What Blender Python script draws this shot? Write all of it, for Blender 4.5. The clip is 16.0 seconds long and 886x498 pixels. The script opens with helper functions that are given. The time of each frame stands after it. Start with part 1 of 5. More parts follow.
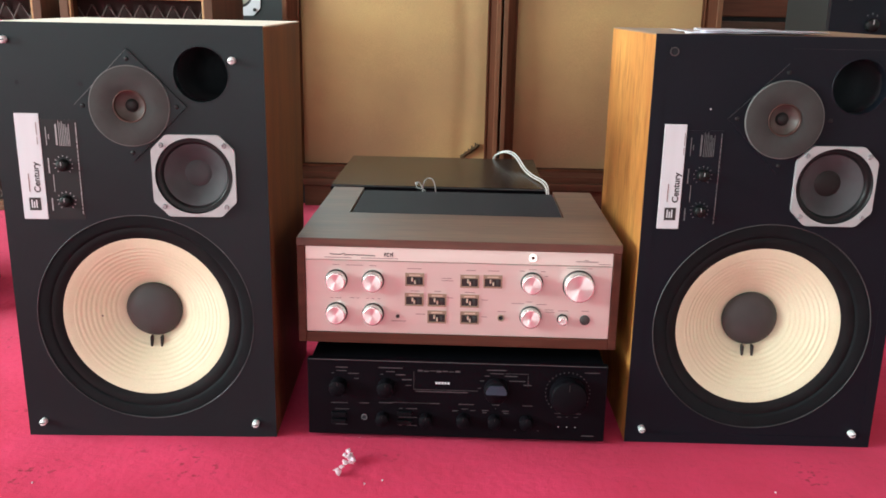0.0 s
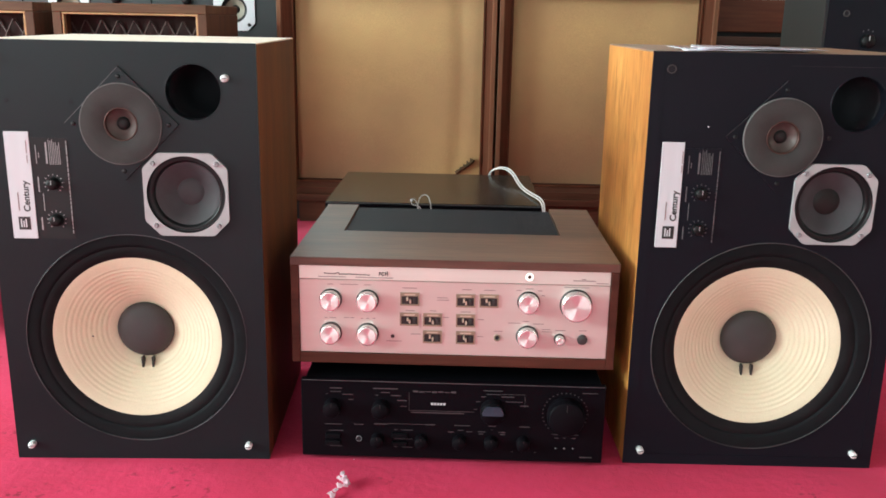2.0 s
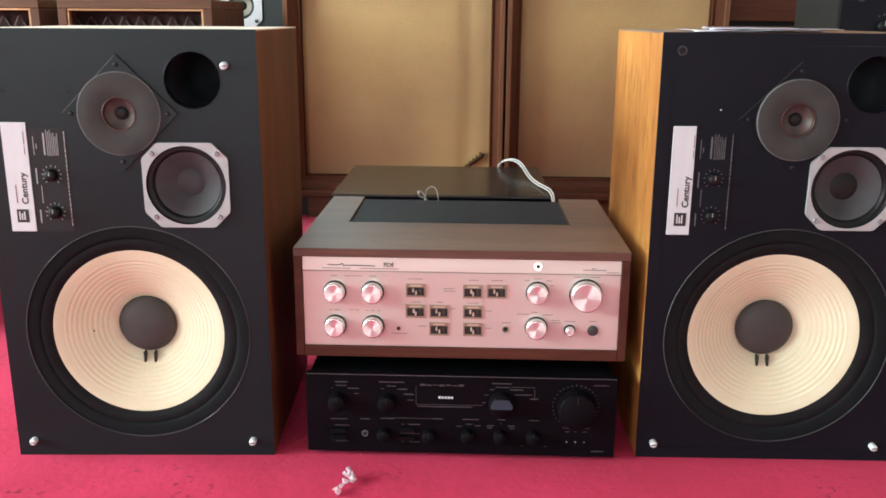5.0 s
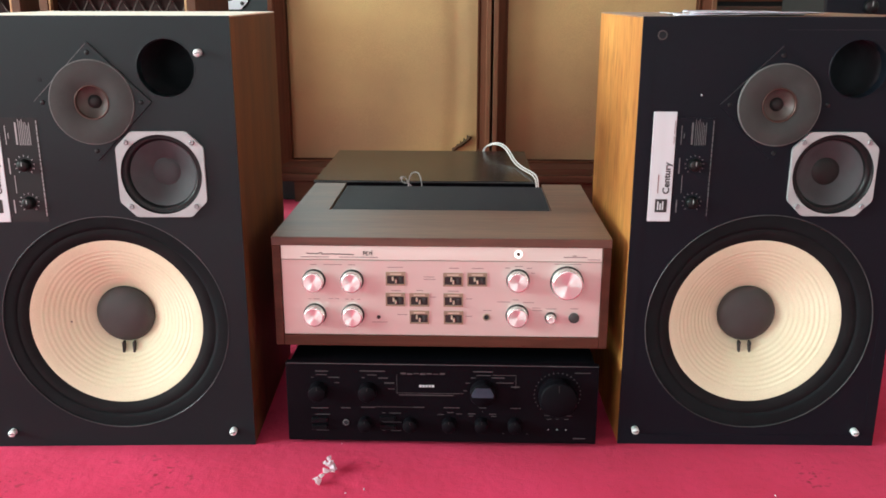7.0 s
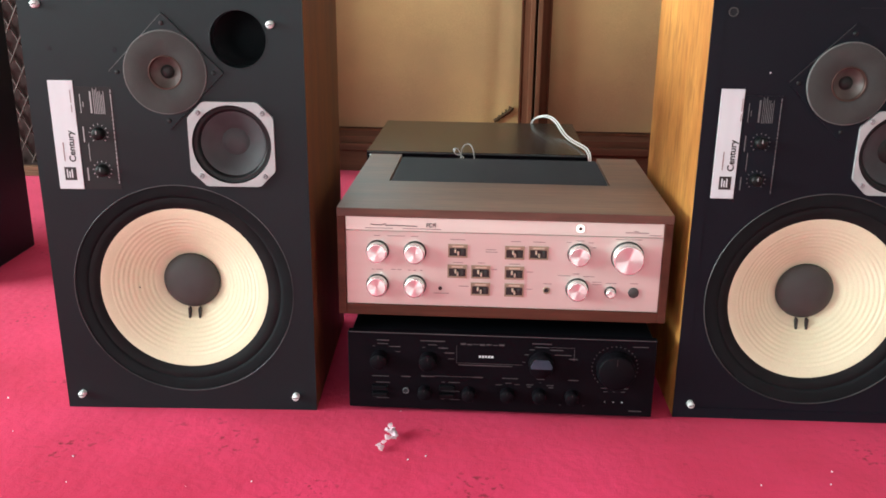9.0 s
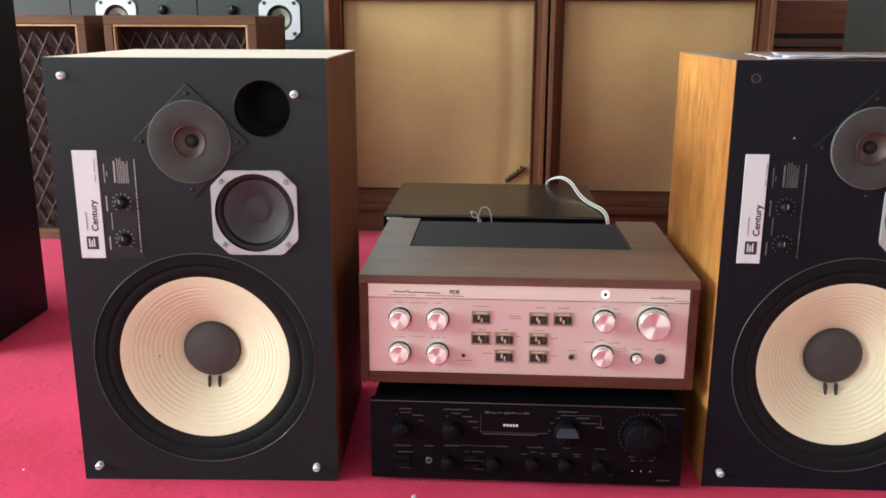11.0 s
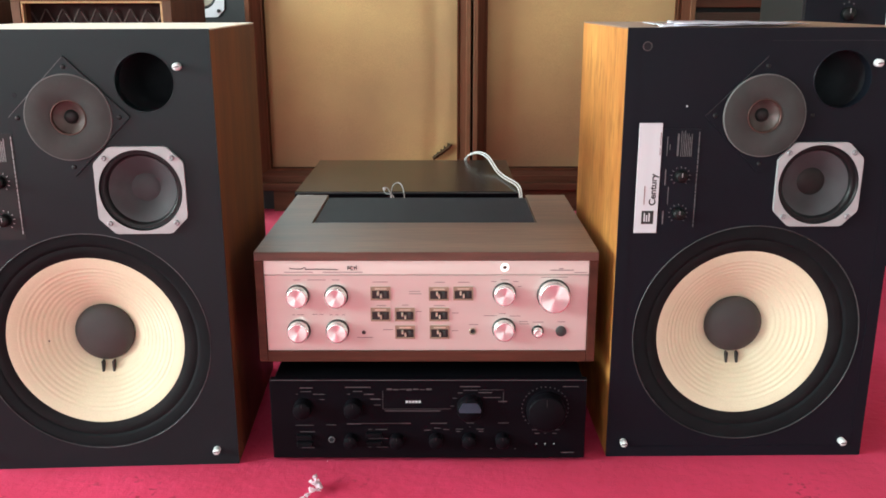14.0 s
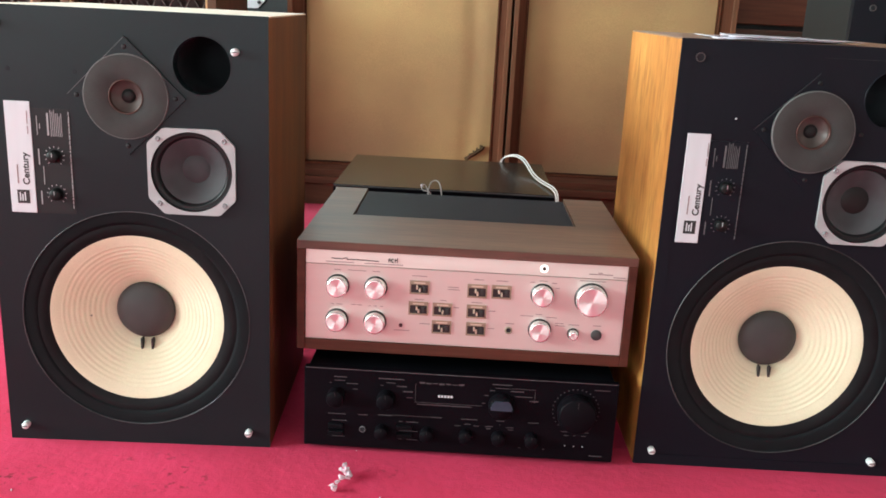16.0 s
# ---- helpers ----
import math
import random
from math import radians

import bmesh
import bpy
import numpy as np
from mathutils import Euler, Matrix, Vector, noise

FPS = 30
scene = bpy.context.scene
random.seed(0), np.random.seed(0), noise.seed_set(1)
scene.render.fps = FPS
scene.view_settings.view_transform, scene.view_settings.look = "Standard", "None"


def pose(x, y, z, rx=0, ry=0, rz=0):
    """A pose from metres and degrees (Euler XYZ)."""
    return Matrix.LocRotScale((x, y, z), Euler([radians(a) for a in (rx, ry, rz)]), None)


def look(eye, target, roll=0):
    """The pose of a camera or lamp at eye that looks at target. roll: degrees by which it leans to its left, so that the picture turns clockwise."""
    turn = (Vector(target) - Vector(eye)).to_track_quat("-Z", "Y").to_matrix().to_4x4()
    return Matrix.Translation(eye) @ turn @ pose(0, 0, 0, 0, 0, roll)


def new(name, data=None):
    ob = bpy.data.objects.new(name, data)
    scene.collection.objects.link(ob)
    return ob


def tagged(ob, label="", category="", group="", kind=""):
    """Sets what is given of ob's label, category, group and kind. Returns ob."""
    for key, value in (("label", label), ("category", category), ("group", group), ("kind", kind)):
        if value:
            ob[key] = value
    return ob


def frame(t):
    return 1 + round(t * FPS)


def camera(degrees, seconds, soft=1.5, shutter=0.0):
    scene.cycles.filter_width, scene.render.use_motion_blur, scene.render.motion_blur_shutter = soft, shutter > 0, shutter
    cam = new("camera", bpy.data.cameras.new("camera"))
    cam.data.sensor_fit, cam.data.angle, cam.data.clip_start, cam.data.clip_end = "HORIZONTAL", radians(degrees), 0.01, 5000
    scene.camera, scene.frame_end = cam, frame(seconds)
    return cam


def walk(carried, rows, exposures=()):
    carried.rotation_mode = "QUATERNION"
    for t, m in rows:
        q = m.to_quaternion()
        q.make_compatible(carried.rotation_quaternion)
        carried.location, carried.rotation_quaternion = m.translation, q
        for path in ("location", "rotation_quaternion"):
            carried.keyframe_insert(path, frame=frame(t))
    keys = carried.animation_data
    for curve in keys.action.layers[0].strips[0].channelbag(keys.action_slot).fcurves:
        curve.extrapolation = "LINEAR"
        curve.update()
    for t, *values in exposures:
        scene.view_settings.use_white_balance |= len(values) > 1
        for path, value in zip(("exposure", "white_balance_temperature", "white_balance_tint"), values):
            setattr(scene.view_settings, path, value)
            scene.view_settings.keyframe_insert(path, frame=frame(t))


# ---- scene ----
cam = camera(53.3, 16.0, soft=1.7)
PATH = [
    (0, (0.252, -1.04, 0.632), (0.202, 0.887, 0.098), 1.1),
    (0.5, (0.253, -1.036, 0.632), (0.213, 0.891, 0.099), 1.2),
    (1, (0.257, -1.03, 0.632), (0.222, 0.899, 0.102), 1.4),
    (1.5, (0.252, -1.025, 0.636), (0.206, 0.906, 0.121), 1.1),
    (2, (0.251, -1.023, 0.636), (0.211, 0.912, 0.131), 1.1),
    (2.5, (0.252, -1.018, 0.634), (0.237, 0.917, 0.126), 1.1),
    (3, (0.258, -1.017, 0.633), (0.257, 0.916, 0.119), 1.2),
    (3.5, (0.257, -1.013, 0.629), (0.244, 0.916, 0.102), 1.0),
    (4, (0.252, -1.008, 0.629), (0.195, 0.922, 0.109), 0.6),
    (4.2, (0.247, -1.01, 0.622), (0.185, 0.927, 0.128), 0.6),
    (6.3, (0.287, -0.974, 0.614), (0.21, 0.948, 0.069), -0.0),
    (6.5, (0.284, -0.974, 0.618), (0.228, 0.948, 0.07), 0.1),
    (7, (0.28, -0.985, 0.623), (0.224, 0.938, 0.074), 0.1),
    (7.5, (0.26, -1.002, 0.628), (0.185, 0.915, 0.061), 0.8),
    (8, (0.246, -1.001, 0.625), (0.153, 0.9, 0.012), 1.1),
    (8.2, (0.237, -1.0, 0.633), (0.149, 0.9, 0.012), 0.9),
    (10.3, (0.209, -1.002, 0.632), (0.079, 0.905, 0.042), 0.3),
    (10.5, (0.201, -0.996, 0.633), (0.082, 0.915, 0.054), 0.6),
    (11, (0.195, -0.988, 0.646), (0.081, 0.945, 0.147), 0.2),
    (11.5, (0.202, -0.983, 0.652), (0.162, 0.96, 0.18), 0.4),
    (12, (0.217, -0.977, 0.653), (0.207, 0.966, 0.181), -0.1),
    (12.5, (0.225, -0.984, 0.653), (0.205, 0.952, 0.145), -0.4),
    (13, (0.245, -0.978, 0.642), (0.232, 0.955, 0.127), 0.4),
    (13.5, (0.26, -0.971, 0.633), (0.252, 0.953, 0.086), -0.0),
    (14, (0.27, -0.968, 0.632), (0.263, 0.958, 0.092), -0.1),
    (14.5, (0.259, -0.975, 0.635), (0.218, 0.955, 0.112), 0.1),
    (15, (0.252, -0.972, 0.636), (0.197, 0.957, 0.111), 0.7),
    (15.5, (0.239, -0.98, 0.633), (0.177, 0.949, 0.112), 2.0),
    (16, (0.235, -0.982, 0.626), (0.193, 0.945, 0.092), 2.9),
]
walk(cam, [(t, look(eye, target, roll)) for t, eye, target, roll in PATH], [(t, stops, 6250, -1) for t, stops in ((0, 0.00), (1.8, -0.01), (2.5, -0.14), (3, -0.15), (3.5, -0.06), (4.2, -0.01), (8.2, 0.01), (10.3, 0.06), (11, -0.11), (11.5, -0.17), (12, -0.18), (12.5, -0.18), (13, -0.21), (13.5, -0.07), (14, 0.07), (14.5, 0.03), (15.2, 0.00), (16, 0.00))])

# ---- world and daylight ----
world = bpy.data.worlds.new("overcast_sky")
scene.world = world
world.use_nodes = True
wn, wl = world.node_tree.nodes, world.node_tree.links
sky = wn.new("ShaderNodeTexSky")
sky.sky_type = "NISHITA"
sky.sun_disc = False
sky.sun_elevation, sky.sun_rotation = radians(40), radians(-90)
wl.new(sky.outputs["Color"], wn["Background"].inputs["Color"])
wn["Background"].inputs["Strength"].default_value = 0.1

ROOM_W, ROOM_E, ROOM_S, ROOM_N, ROOM_H = -5.0, 3.4, -6.5, 3.0, 2.8
# windows of the west, north and south walls: start, end, sill, head
WEST_WINDOWS = [(-2.6, 0.9, 0.8, 2.5)]
NORTH_WINDOWS = [(-2.6, -0.2, 1.25, 2.5)]
# south openings are unseen, added behind the camera as front fill
SOUTH_FILL_WINDOWS = [(-4.4, -2.0, 0.15, 2.5), (-0.5, 0.8, 0.1, 2.4)]


def daylight(name, m, width, height, watts, colour):
    lamp = bpy.data.lights.new(name, "AREA")
    lamp.shape, lamp.size, lamp.size_y = "RECTANGLE", width, height
    lamp.energy, lamp.color = watts, colour
    ob = new(name, lamp)
    ob.matrix_world = m
    return ob


SKYLIGHT = (0.90, 1.0, 1.0)
for a, b, lo, hi in WEST_WINDOWS:
    daylight("window_daylight", look((ROOM_W - 0.05, (a + b) / 2, (lo + hi) / 2), (0, (a + b) / 2, (lo + hi) / 2)), b - a, hi - lo, 745, SKYLIGHT)
for (a, b, lo, hi), watts in zip(SOUTH_FILL_WINDOWS, (130, 72)):
    daylight("window_daylight", look(((a + b) / 2, ROOM_S - 0.05, (lo + hi) / 2), ((a + b) / 2, 0, (lo + hi) / 2)), b - a, hi - lo, watts, SKYLIGHT)
for a, b, lo, hi in NORTH_WINDOWS:
    daylight("window_daylight", look(((a + b) / 2, ROOM_N + 0.05, (lo + hi) / 2), ((a + b) / 2, 0, (lo + hi) / 2)), b - a, hi - lo, 45, SKYLIGHT)

# ---- materials ----
def material(name, c1, c2, scale=20.0, rough=0.5, rough_to=None, metal=0.0, bump=0.0, bump_scale=200.0, stretch=(1, 1, 1), detail=6.0, spec=0.5, coat=0.0, aniso=0.0, fine=0.0, by_object=0.0, brushed=None):
    m = bpy.data.materials.new(name)
    m.use_nodes = True
    n, l = m.node_tree.nodes, m.node_tree.links
    p = n["Principled BSDF"]
    tc, mp = n.new("ShaderNodeTexCoord"), n.new("ShaderNodeMapping")
    mp.inputs["Scale"].default_value = stretch
    l.new(tc.outputs["Object"], mp.inputs["Vector"])
    big = n.new("ShaderNodeTexNoise")
    big.inputs["Scale"].default_value, big.inputs["Detail"].default_value = scale, detail
    l.new(mp.outputs["Vector"], big.inputs["Vector"])
    ramp = n.new("ShaderNodeMapRange")
    ramp.inputs["From Min"].default_value, ramp.inputs["From Max"].default_value = 0.3, 0.7
    l.new(big.outputs["Fac"], ramp.inputs["Value"])
    mix = n.new("ShaderNodeMix")
    mix.data_type = "RGBA"
    mix.inputs["A"].default_value, mix.inputs["B"].default_value = (*c1, 1), (*c2, 1)
    l.new(ramp.outputs["Result"], mix.inputs["Factor"])
    colour = mix.outputs["Result"]
    small = n.new("ShaderNodeTexNoise")
    small.inputs["Scale"].default_value, small.inputs["Detail"].default_value = bump_scale, 3.0
    l.new(mp.outputs["Vector"], small.inputs["Vector"])
    if fine or by_object:
        hsv = n.new("ShaderNodeHueSaturation")
        l.new(colour, hsv.inputs["Color"])
        value = n.new("ShaderNodeMapRange")
        value.inputs["To Min"].default_value, value.inputs["To Max"].default_value = 1 - fine, 1 + fine
        value.inputs["From Min"].default_value, value.inputs["From Max"].default_value = 0.3, 0.7
        l.new(small.outputs["Fac"], value.inputs["Value"])
        out = value.outputs["Result"]
        if by_object:
            info, add = n.new("ShaderNodeObjectInfo"), n.new("ShaderNodeMath")
            add.operation = "MULTIPLY_ADD"
            add.inputs[1].default_value = by_object
            l.new(info.outputs["Random"], add.inputs[0])
            l.new(out, add.inputs[2])
            out = add.outputs["Value"]
        l.new(out, hsv.inputs["Value"])
        colour = hsv.outputs["Color"]
    l.new(colour, p.inputs["Base Color"])
    if rough_to is not None:
        rr = n.new("ShaderNodeMapRange")
        rr.inputs["To Min"].default_value, rr.inputs["To Max"].default_value = rough, rough_to
        l.new(big.outputs["Fac"], rr.inputs["Value"])
        l.new(rr.outputs["Result"], p.inputs["Roughness"])
    else:
        p.inputs["Roughness"].default_value = rough
    p.inputs["Metallic"].default_value, p.inputs["Specular IOR Level"].default_value = metal, spec
    p.inputs["Coat Weight"].default_value = coat
    if aniso:
        p.inputs["Anisotropic"].default_value = aniso
        if brushed:
            tan = n.new("ShaderNodeCombineXYZ")
            for k in range(3):
                tan.inputs[k].default_value = brushed[k]
            l.new(tan.outputs["Vector"], p.inputs["Tangent"])
        else:
            tan = n.new("ShaderNodeTangent")
            tan.direction_type, tan.axis = "RADIAL", "Y"
            l.new(tan.outputs["Tangent"], p.inputs["Tangent"])
    if bump:
        bp = n.new("ShaderNodeBump")
        bp.inputs["Strength"].default_value, bp.inputs["Distance"].default_value = bump, 0.002
        l.new(small.outputs["Fac"], bp.inputs["Height"])
        l.new(bp.outputs["Normal"], p.inputs["Normal"])
    return m


def wood(name, dark, light, grain, rough=0.4, along="z", bands=0.0, coat=0.0, run=0.06, spec=None, flecks=0.0):
    """Veneer: long streaks along one axis, with broad tone changes across it."""
    s = {"z": (1, 1, run), "x": (run, 1, 1), "y": (1, run, 1)}[along]
    m = material(name, dark, light, grain, rough, rough + 0.15, bump=0.12, bump_scale=grain * 7, stretch=s, detail=8, fine=0.16, coat=coat, spec=spec if spec is not None else 0.5 if rough < 0.5 else 0.25)
    if flecks:
        # short dark pores and flame figure across the streaks
        n, l = m.node_tree.nodes, m.node_tree.links
        p = n["Principled BSDF"]
        source = p.inputs["Base Color"].links[0].from_socket
        mp = [k for k in n if k.bl_idname == "ShaderNodeMapping"][0]
        fig, rng, mix = n.new("ShaderNodeTexNoise"), n.new("ShaderNodeMapRange"), n.new("ShaderNodeMix")
        fig.inputs["Scale"].default_value, fig.inputs["Detail"].default_value = grain * 4.5, 2.0
        l.new(mp.outputs["Vector"], fig.inputs["Vector"])
        rng.inputs["From Min"].default_value, rng.inputs["From Max"].default_value = 0.56, 0.68
        rng.inputs["To Max"].default_value = flecks
        l.new(fig.outputs["Fac"], rng.inputs["Value"])
        mix.data_type = "RGBA"
        l.new(rng.outputs["Result"], mix.inputs["Factor"])
        l.new(source, mix.inputs["A"])
        mix.inputs["B"].default_value = (*[v * 0.55 for v in dark], 1)
        l.new(mix.outputs["Result"], p.inputs["Base Color"])
    if bands:
        n, l = m.node_tree.nodes, m.node_tree.links
        p = n["Principled BSDF"]
        source = p.inputs["Base Color"].links[0].from_socket
        tc = n.new("ShaderNodeTexCoord")
        sep = n.new("ShaderNodeSeparateXYZ")
        l.new(tc.outputs["Object"], sep.inputs["Vector"])
        white = n.new("ShaderNodeTexWhiteNoise")
        white.noise_dimensions = "1D"
        step = n.new("ShaderNodeMath")
        step.operation = "SNAP"
        step.inputs[1].default_value = bands
        l.new(sep.outputs["Y"], step.inputs[0])
        l.new(step.outputs["Value"], white.inputs["W"])
        rng = n.new("ShaderNodeMapRange")
        rng.inputs["To Min"].default_value, rng.inputs["To Max"].default_value = 0.8, 1.15
        l.new(white.outputs["Value"], rng.inputs["Value"])
        hsv = n.new("ShaderNodeHueSaturation")
        l.new(source, hsv.inputs["Color"])
        l.new(rng.outputs["Result"], hsv.inputs["Value"])
        l.new(hsv.outputs["Color"], p.inputs["Base Color"])
    return m


def glowing(name, colour, strength):
    m = bpy.data.materials.new(name)
    m.use_nodes = True
    p = m.node_tree.nodes["Principled BSDF"]
    p.inputs["Base Color"].default_value = (*colour, 1)
    p.inputs["Emission Color"].default_value, p.inputs["Emission Strength"].default_value = (*colour, 1), strength
    return m


CARPET = material("red_carpet", (0.48, 0.016, 0.064), (0.63, 0.029, 0.108), 4.5, 0.95, bump=0.3, bump_scale=420, fine=0.06, spec=0.1)
CARPET.node_tree.nodes["Principled BSDF"].inputs["Sheen Weight"].default_value = 0.17
CARPET.node_tree.nodes["Principled BSDF"].inputs["Sheen Tint"].default_value = (1.0, 0.45, 0.55, 1)
cn, cl = CARPET.node_tree.nodes, CARPET.node_tree.links
mat_noise, mat_bump = cn.new("ShaderNodeTexNoise"), cn.new("ShaderNodeBump")
mat_noise.inputs["Scale"].default_value, mat_noise.inputs["Detail"].default_value = 60.0, 5.0
cl.new([k for k in cn if k.bl_idname == "ShaderNodeTexCoord"][0].outputs["Object"], mat_noise.inputs["Vector"])
mat_bump.inputs["Strength"].default_value, mat_bump.inputs["Distance"].default_value = 0.3, 0.006
cl.new(mat_noise.outputs["Fac"], mat_bump.inputs["Height"])
cl.new(cn["Principled BSDF"].inputs["Normal"].links[0].from_socket, mat_bump.inputs["Normal"])
cl.new(mat_bump.outputs["Normal"], cn["Principled BSDF"].inputs["Normal"])
scuff, scuff_rng, scuff_mix, scuff_zone, zone_rng, zone_mul = cn.new("ShaderNodeTexNoise"), cn.new("ShaderNodeMapRange"), cn.new("ShaderNodeMix"), cn.new("ShaderNodeTexNoise"), cn.new("ShaderNodeMapRange"), cn.new("ShaderNodeMath")
c_tc = [k for k in cn if k.bl_idname == "ShaderNodeTexCoord"][0]
for node, size in ((scuff, 95.0), (scuff_zone, 7.0)):
    node.inputs["Scale"].default_value, node.inputs["Detail"].default_value = size, 2.0
    cl.new(c_tc.outputs["Object"], node.inputs["Vector"])
for node, source, low, high in ((scuff_rng, scuff, 0.58, 0.68), (zone_rng, scuff_zone, 0.56, 0.66)):
    node.inputs["From Min"].default_value, node.inputs["From Max"].default_value = low, high
    cl.new(source.outputs["Fac"], node.inputs["Value"])
zone_mul.operation = "MULTIPLY"
cl.new(scuff_rng.outputs["Result"], zone_mul.inputs[0])
cl.new(zone_rng.outputs["Result"], zone_mul.inputs[1])
scuff_mix.data_type = "RGBA"
cl.new(zone_mul.outputs["Value"], scuff_mix.inputs["Factor"])
cl.new(cn["Principled BSDF"].inputs["Base Color"].links[0].from_socket, scuff_mix.inputs["A"])
scuff_mix.inputs["B"].default_value = (0.24, 0.010, 0.032, 1)
cl.new(scuff_mix.outputs["Result"], cn["Principled BSDF"].inputs["Base Color"])
WALL = material("wall_paint", (0.62, 0.6, 0.55), (0.68, 0.66, 0.61), 2.0, 0.85, bump=0.1)
# unseen ceiling; its grey is chosen to weaken bounce into the gaps
CEILING = material("ceiling_paint", (0.33, 0.325, 0.315), (0.37, 0.365, 0.355), 2.0, 0.9)
WHITE_PAINT = material("white_frame_paint", (0.78, 0.78, 0.76), (0.82, 0.82, 0.8), 8.0, 0.5)
WALNUT = wood("walnut_veneer", (0.10, 0.038, 0.015), (0.19, 0.077, 0.028), 24, 0.5, "z", run=0.09, flecks=0.15, spec=0.25)
OAK = wood("orange_oiled_wood", (0.35, 0.132, 0.028), (0.53, 0.242, 0.060), 14, 0.5, "z", bands=0.11, run=0.28, spec=0.25, flecks=0.42)
PALE_TOP = wood("bleached_veneer", (0.72, 0.565, 0.41), (0.80, 0.665, 0.505), 24, 0.42, "x", spec=0.3)
WALNUT_TOP = wood("walnut_top_veneer", (0.2, 0.1, 0.05), (0.34, 0.19, 0.1), 24, 0.28, "x")
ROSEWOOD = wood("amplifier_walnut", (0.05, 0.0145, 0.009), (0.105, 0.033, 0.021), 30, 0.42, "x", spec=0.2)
BAFFLE_GREY = material("charcoal_baffle_paint", (0.0088, 0.0146, 0.0172), (0.0122, 0.0190, 0.0222), 4.0, 0.28, 0.38, spec=0.2, bump=0.08, bump_scale=900, fine=0.1)
BAFFLE_BLACK = material("black_baffle_paint", (0.0066, 0.0084, 0.0128), (0.0088, 0.0108, 0.0160), 4.0, 0.32, 0.44, spec=0.12, bump=0.08, bump_scale=900, fine=0.1)
RIM_BLACK = material("black_edge_paint", (0.0075, 0.0080, 0.0092), (0.0120, 0.0125, 0.0138), 9.0, 0.5, spec=0.3)
VOID = material("unlit_felt", (0.026, 0.027, 0.031), (0.036, 0.037, 0.042), 20.0, 1.0, spec=0.0)
RUBBER = material("black_rubber", (0.0066, 0.0066, 0.0078), (0.0112, 0.0112, 0.0124), 30.0, 0.7, bump=0.05, spec=0.14)
RING_EDGE = material("worn_aluminium_edge", (0.018, 0.019, 0.021), (0.18, 0.188, 0.196), 9.0, 0.4, metal=0.3)
WORN_EDGE = material("worn_metal_edge", (0.02, 0.021, 0.022), (0.11, 0.112, 0.112), 11.0, 0.45, metal=0.2)
EDGE_DIM = material("faint_scuffed_edge", (0.006, 0.007, 0.008), (0.05, 0.052, 0.055), 26.0, 0.5)
GASKET = material("gasket_black", (0.0054, 0.0066, 0.0080), (0.0086, 0.0100, 0.0118), 40.0, 0.65, 0.85, spec=0.14, bump=0.2, bump_scale=600)
CONE = material("cream_paper_cone", (0.69, 0.635, 0.445), (0.755, 0.705, 0.515), 12.0, 0.8, bump=0.1, bump_scale=500, fine=0.04)
CAP = material("grey_felt_cap", (0.038, 0.036, 0.036), (0.054, 0.051, 0.05), 25.0, 0.6, 0.7, bump=0.15, bump_scale=900)
DARK_FELT = material("dark_felt_dome", (0.013, 0.013, 0.013), (0.021, 0.020, 0.020), 40.0, 0.5, bump=0.1, spec=0.22)
FOAM_HIGHLIGHT = material("foam_rim_highlight", (0.085, 0.087, 0.086), (0.142, 0.143, 0.140), 30.0, 0.8, bump=0.4, bump_scale=900)
FOAM = material("grey_foam_ring", (0.033, 0.033, 0.032), (0.047, 0.047, 0.045), 30.0, 0.9, bump=0.5, bump_scale=900, fine=0.15)
COPPER = material("copper_ring", (0.06, 0.034, 0.028), (0.09, 0.048, 0.038), 60.0, 0.45, metal=0.5)
TWEET_CONE = material("pale_tweeter_cone", (0.065, 0.052, 0.047), (0.1, 0.08, 0.072), 60.0, 0.5)
MID_CONE = material("dark_paper_cone", (0.044, 0.046, 0.05), (0.066, 0.069, 0.074), 25.0, 0.6, 0.75, bump=0.1, bump_scale=700, spec=0.35)
CAST = material("cast_aluminium", (0.36, 0.385, 0.39), (0.44, 0.465, 0.47), 40.0, 0.5, 0.62, metal=0.2, bump=0.25, bump_scale=700)
PEG = material("nickel_peg", (0.66, 0.72, 0.71), (0.78, 0.83, 0.82), 60.0, 0.36, metal=0.12)
STEEL = material("screw_steel", (0.2, 0.21, 0.22), (0.34, 0.35, 0.36), 90.0, 0.45, metal=0.5)
LABEL = material("brushed_white_label", (0.58, 0.62, 0.65), (0.64, 0.68, 0.71), 40.0, 0.4, stretch=(1, 1, 0.1))
INK = material("black_ink", (0.015, 0.015, 0.015), (0.02, 0.02, 0.02), 50.0, 0.5)
PRINT = material("faded_white_print", (0.3, 0.305, 0.31), (0.38, 0.385, 0.39), 300.0, 0.6)
PRINT_WORN = material("worn_white_print", (0.07, 0.072, 0.076), (0.15, 0.154, 0.16), 160.0, 0.6)
EDGE_GREY = material("bare_grey_edge", (0.055, 0.05, 0.055), (0.1, 0.094, 0.1), 20.0, 0.4)
PRINT_DIM = material("dim_grey_print", (0.038, 0.032, 0.036), (0.072, 0.06, 0.067), 220.0, 0.6)
CHAMPAGNE = material("champagne_aluminium", (0.69, 0.655, 0.60), (0.73, 0.695, 0.64), 60.0, 0.3, 0.36, metal=0.45, stretch=(0.05, 1, 1), bump=0.05, bump_scale=900, aniso=0.75, brushed=(1, 0, 0))
KNOB = material("spun_aluminium", (0.9, 0.87, 0.85), (0.95, 0.92, 0.9), 60.0, 0.42, metal=0.85, aniso=0.88)
KNOB_SIDE = material("turned_aluminium", (0.88, 0.86, 0.84), (0.93, 0.9, 0.88), 60.0, 0.25, metal=0.8)
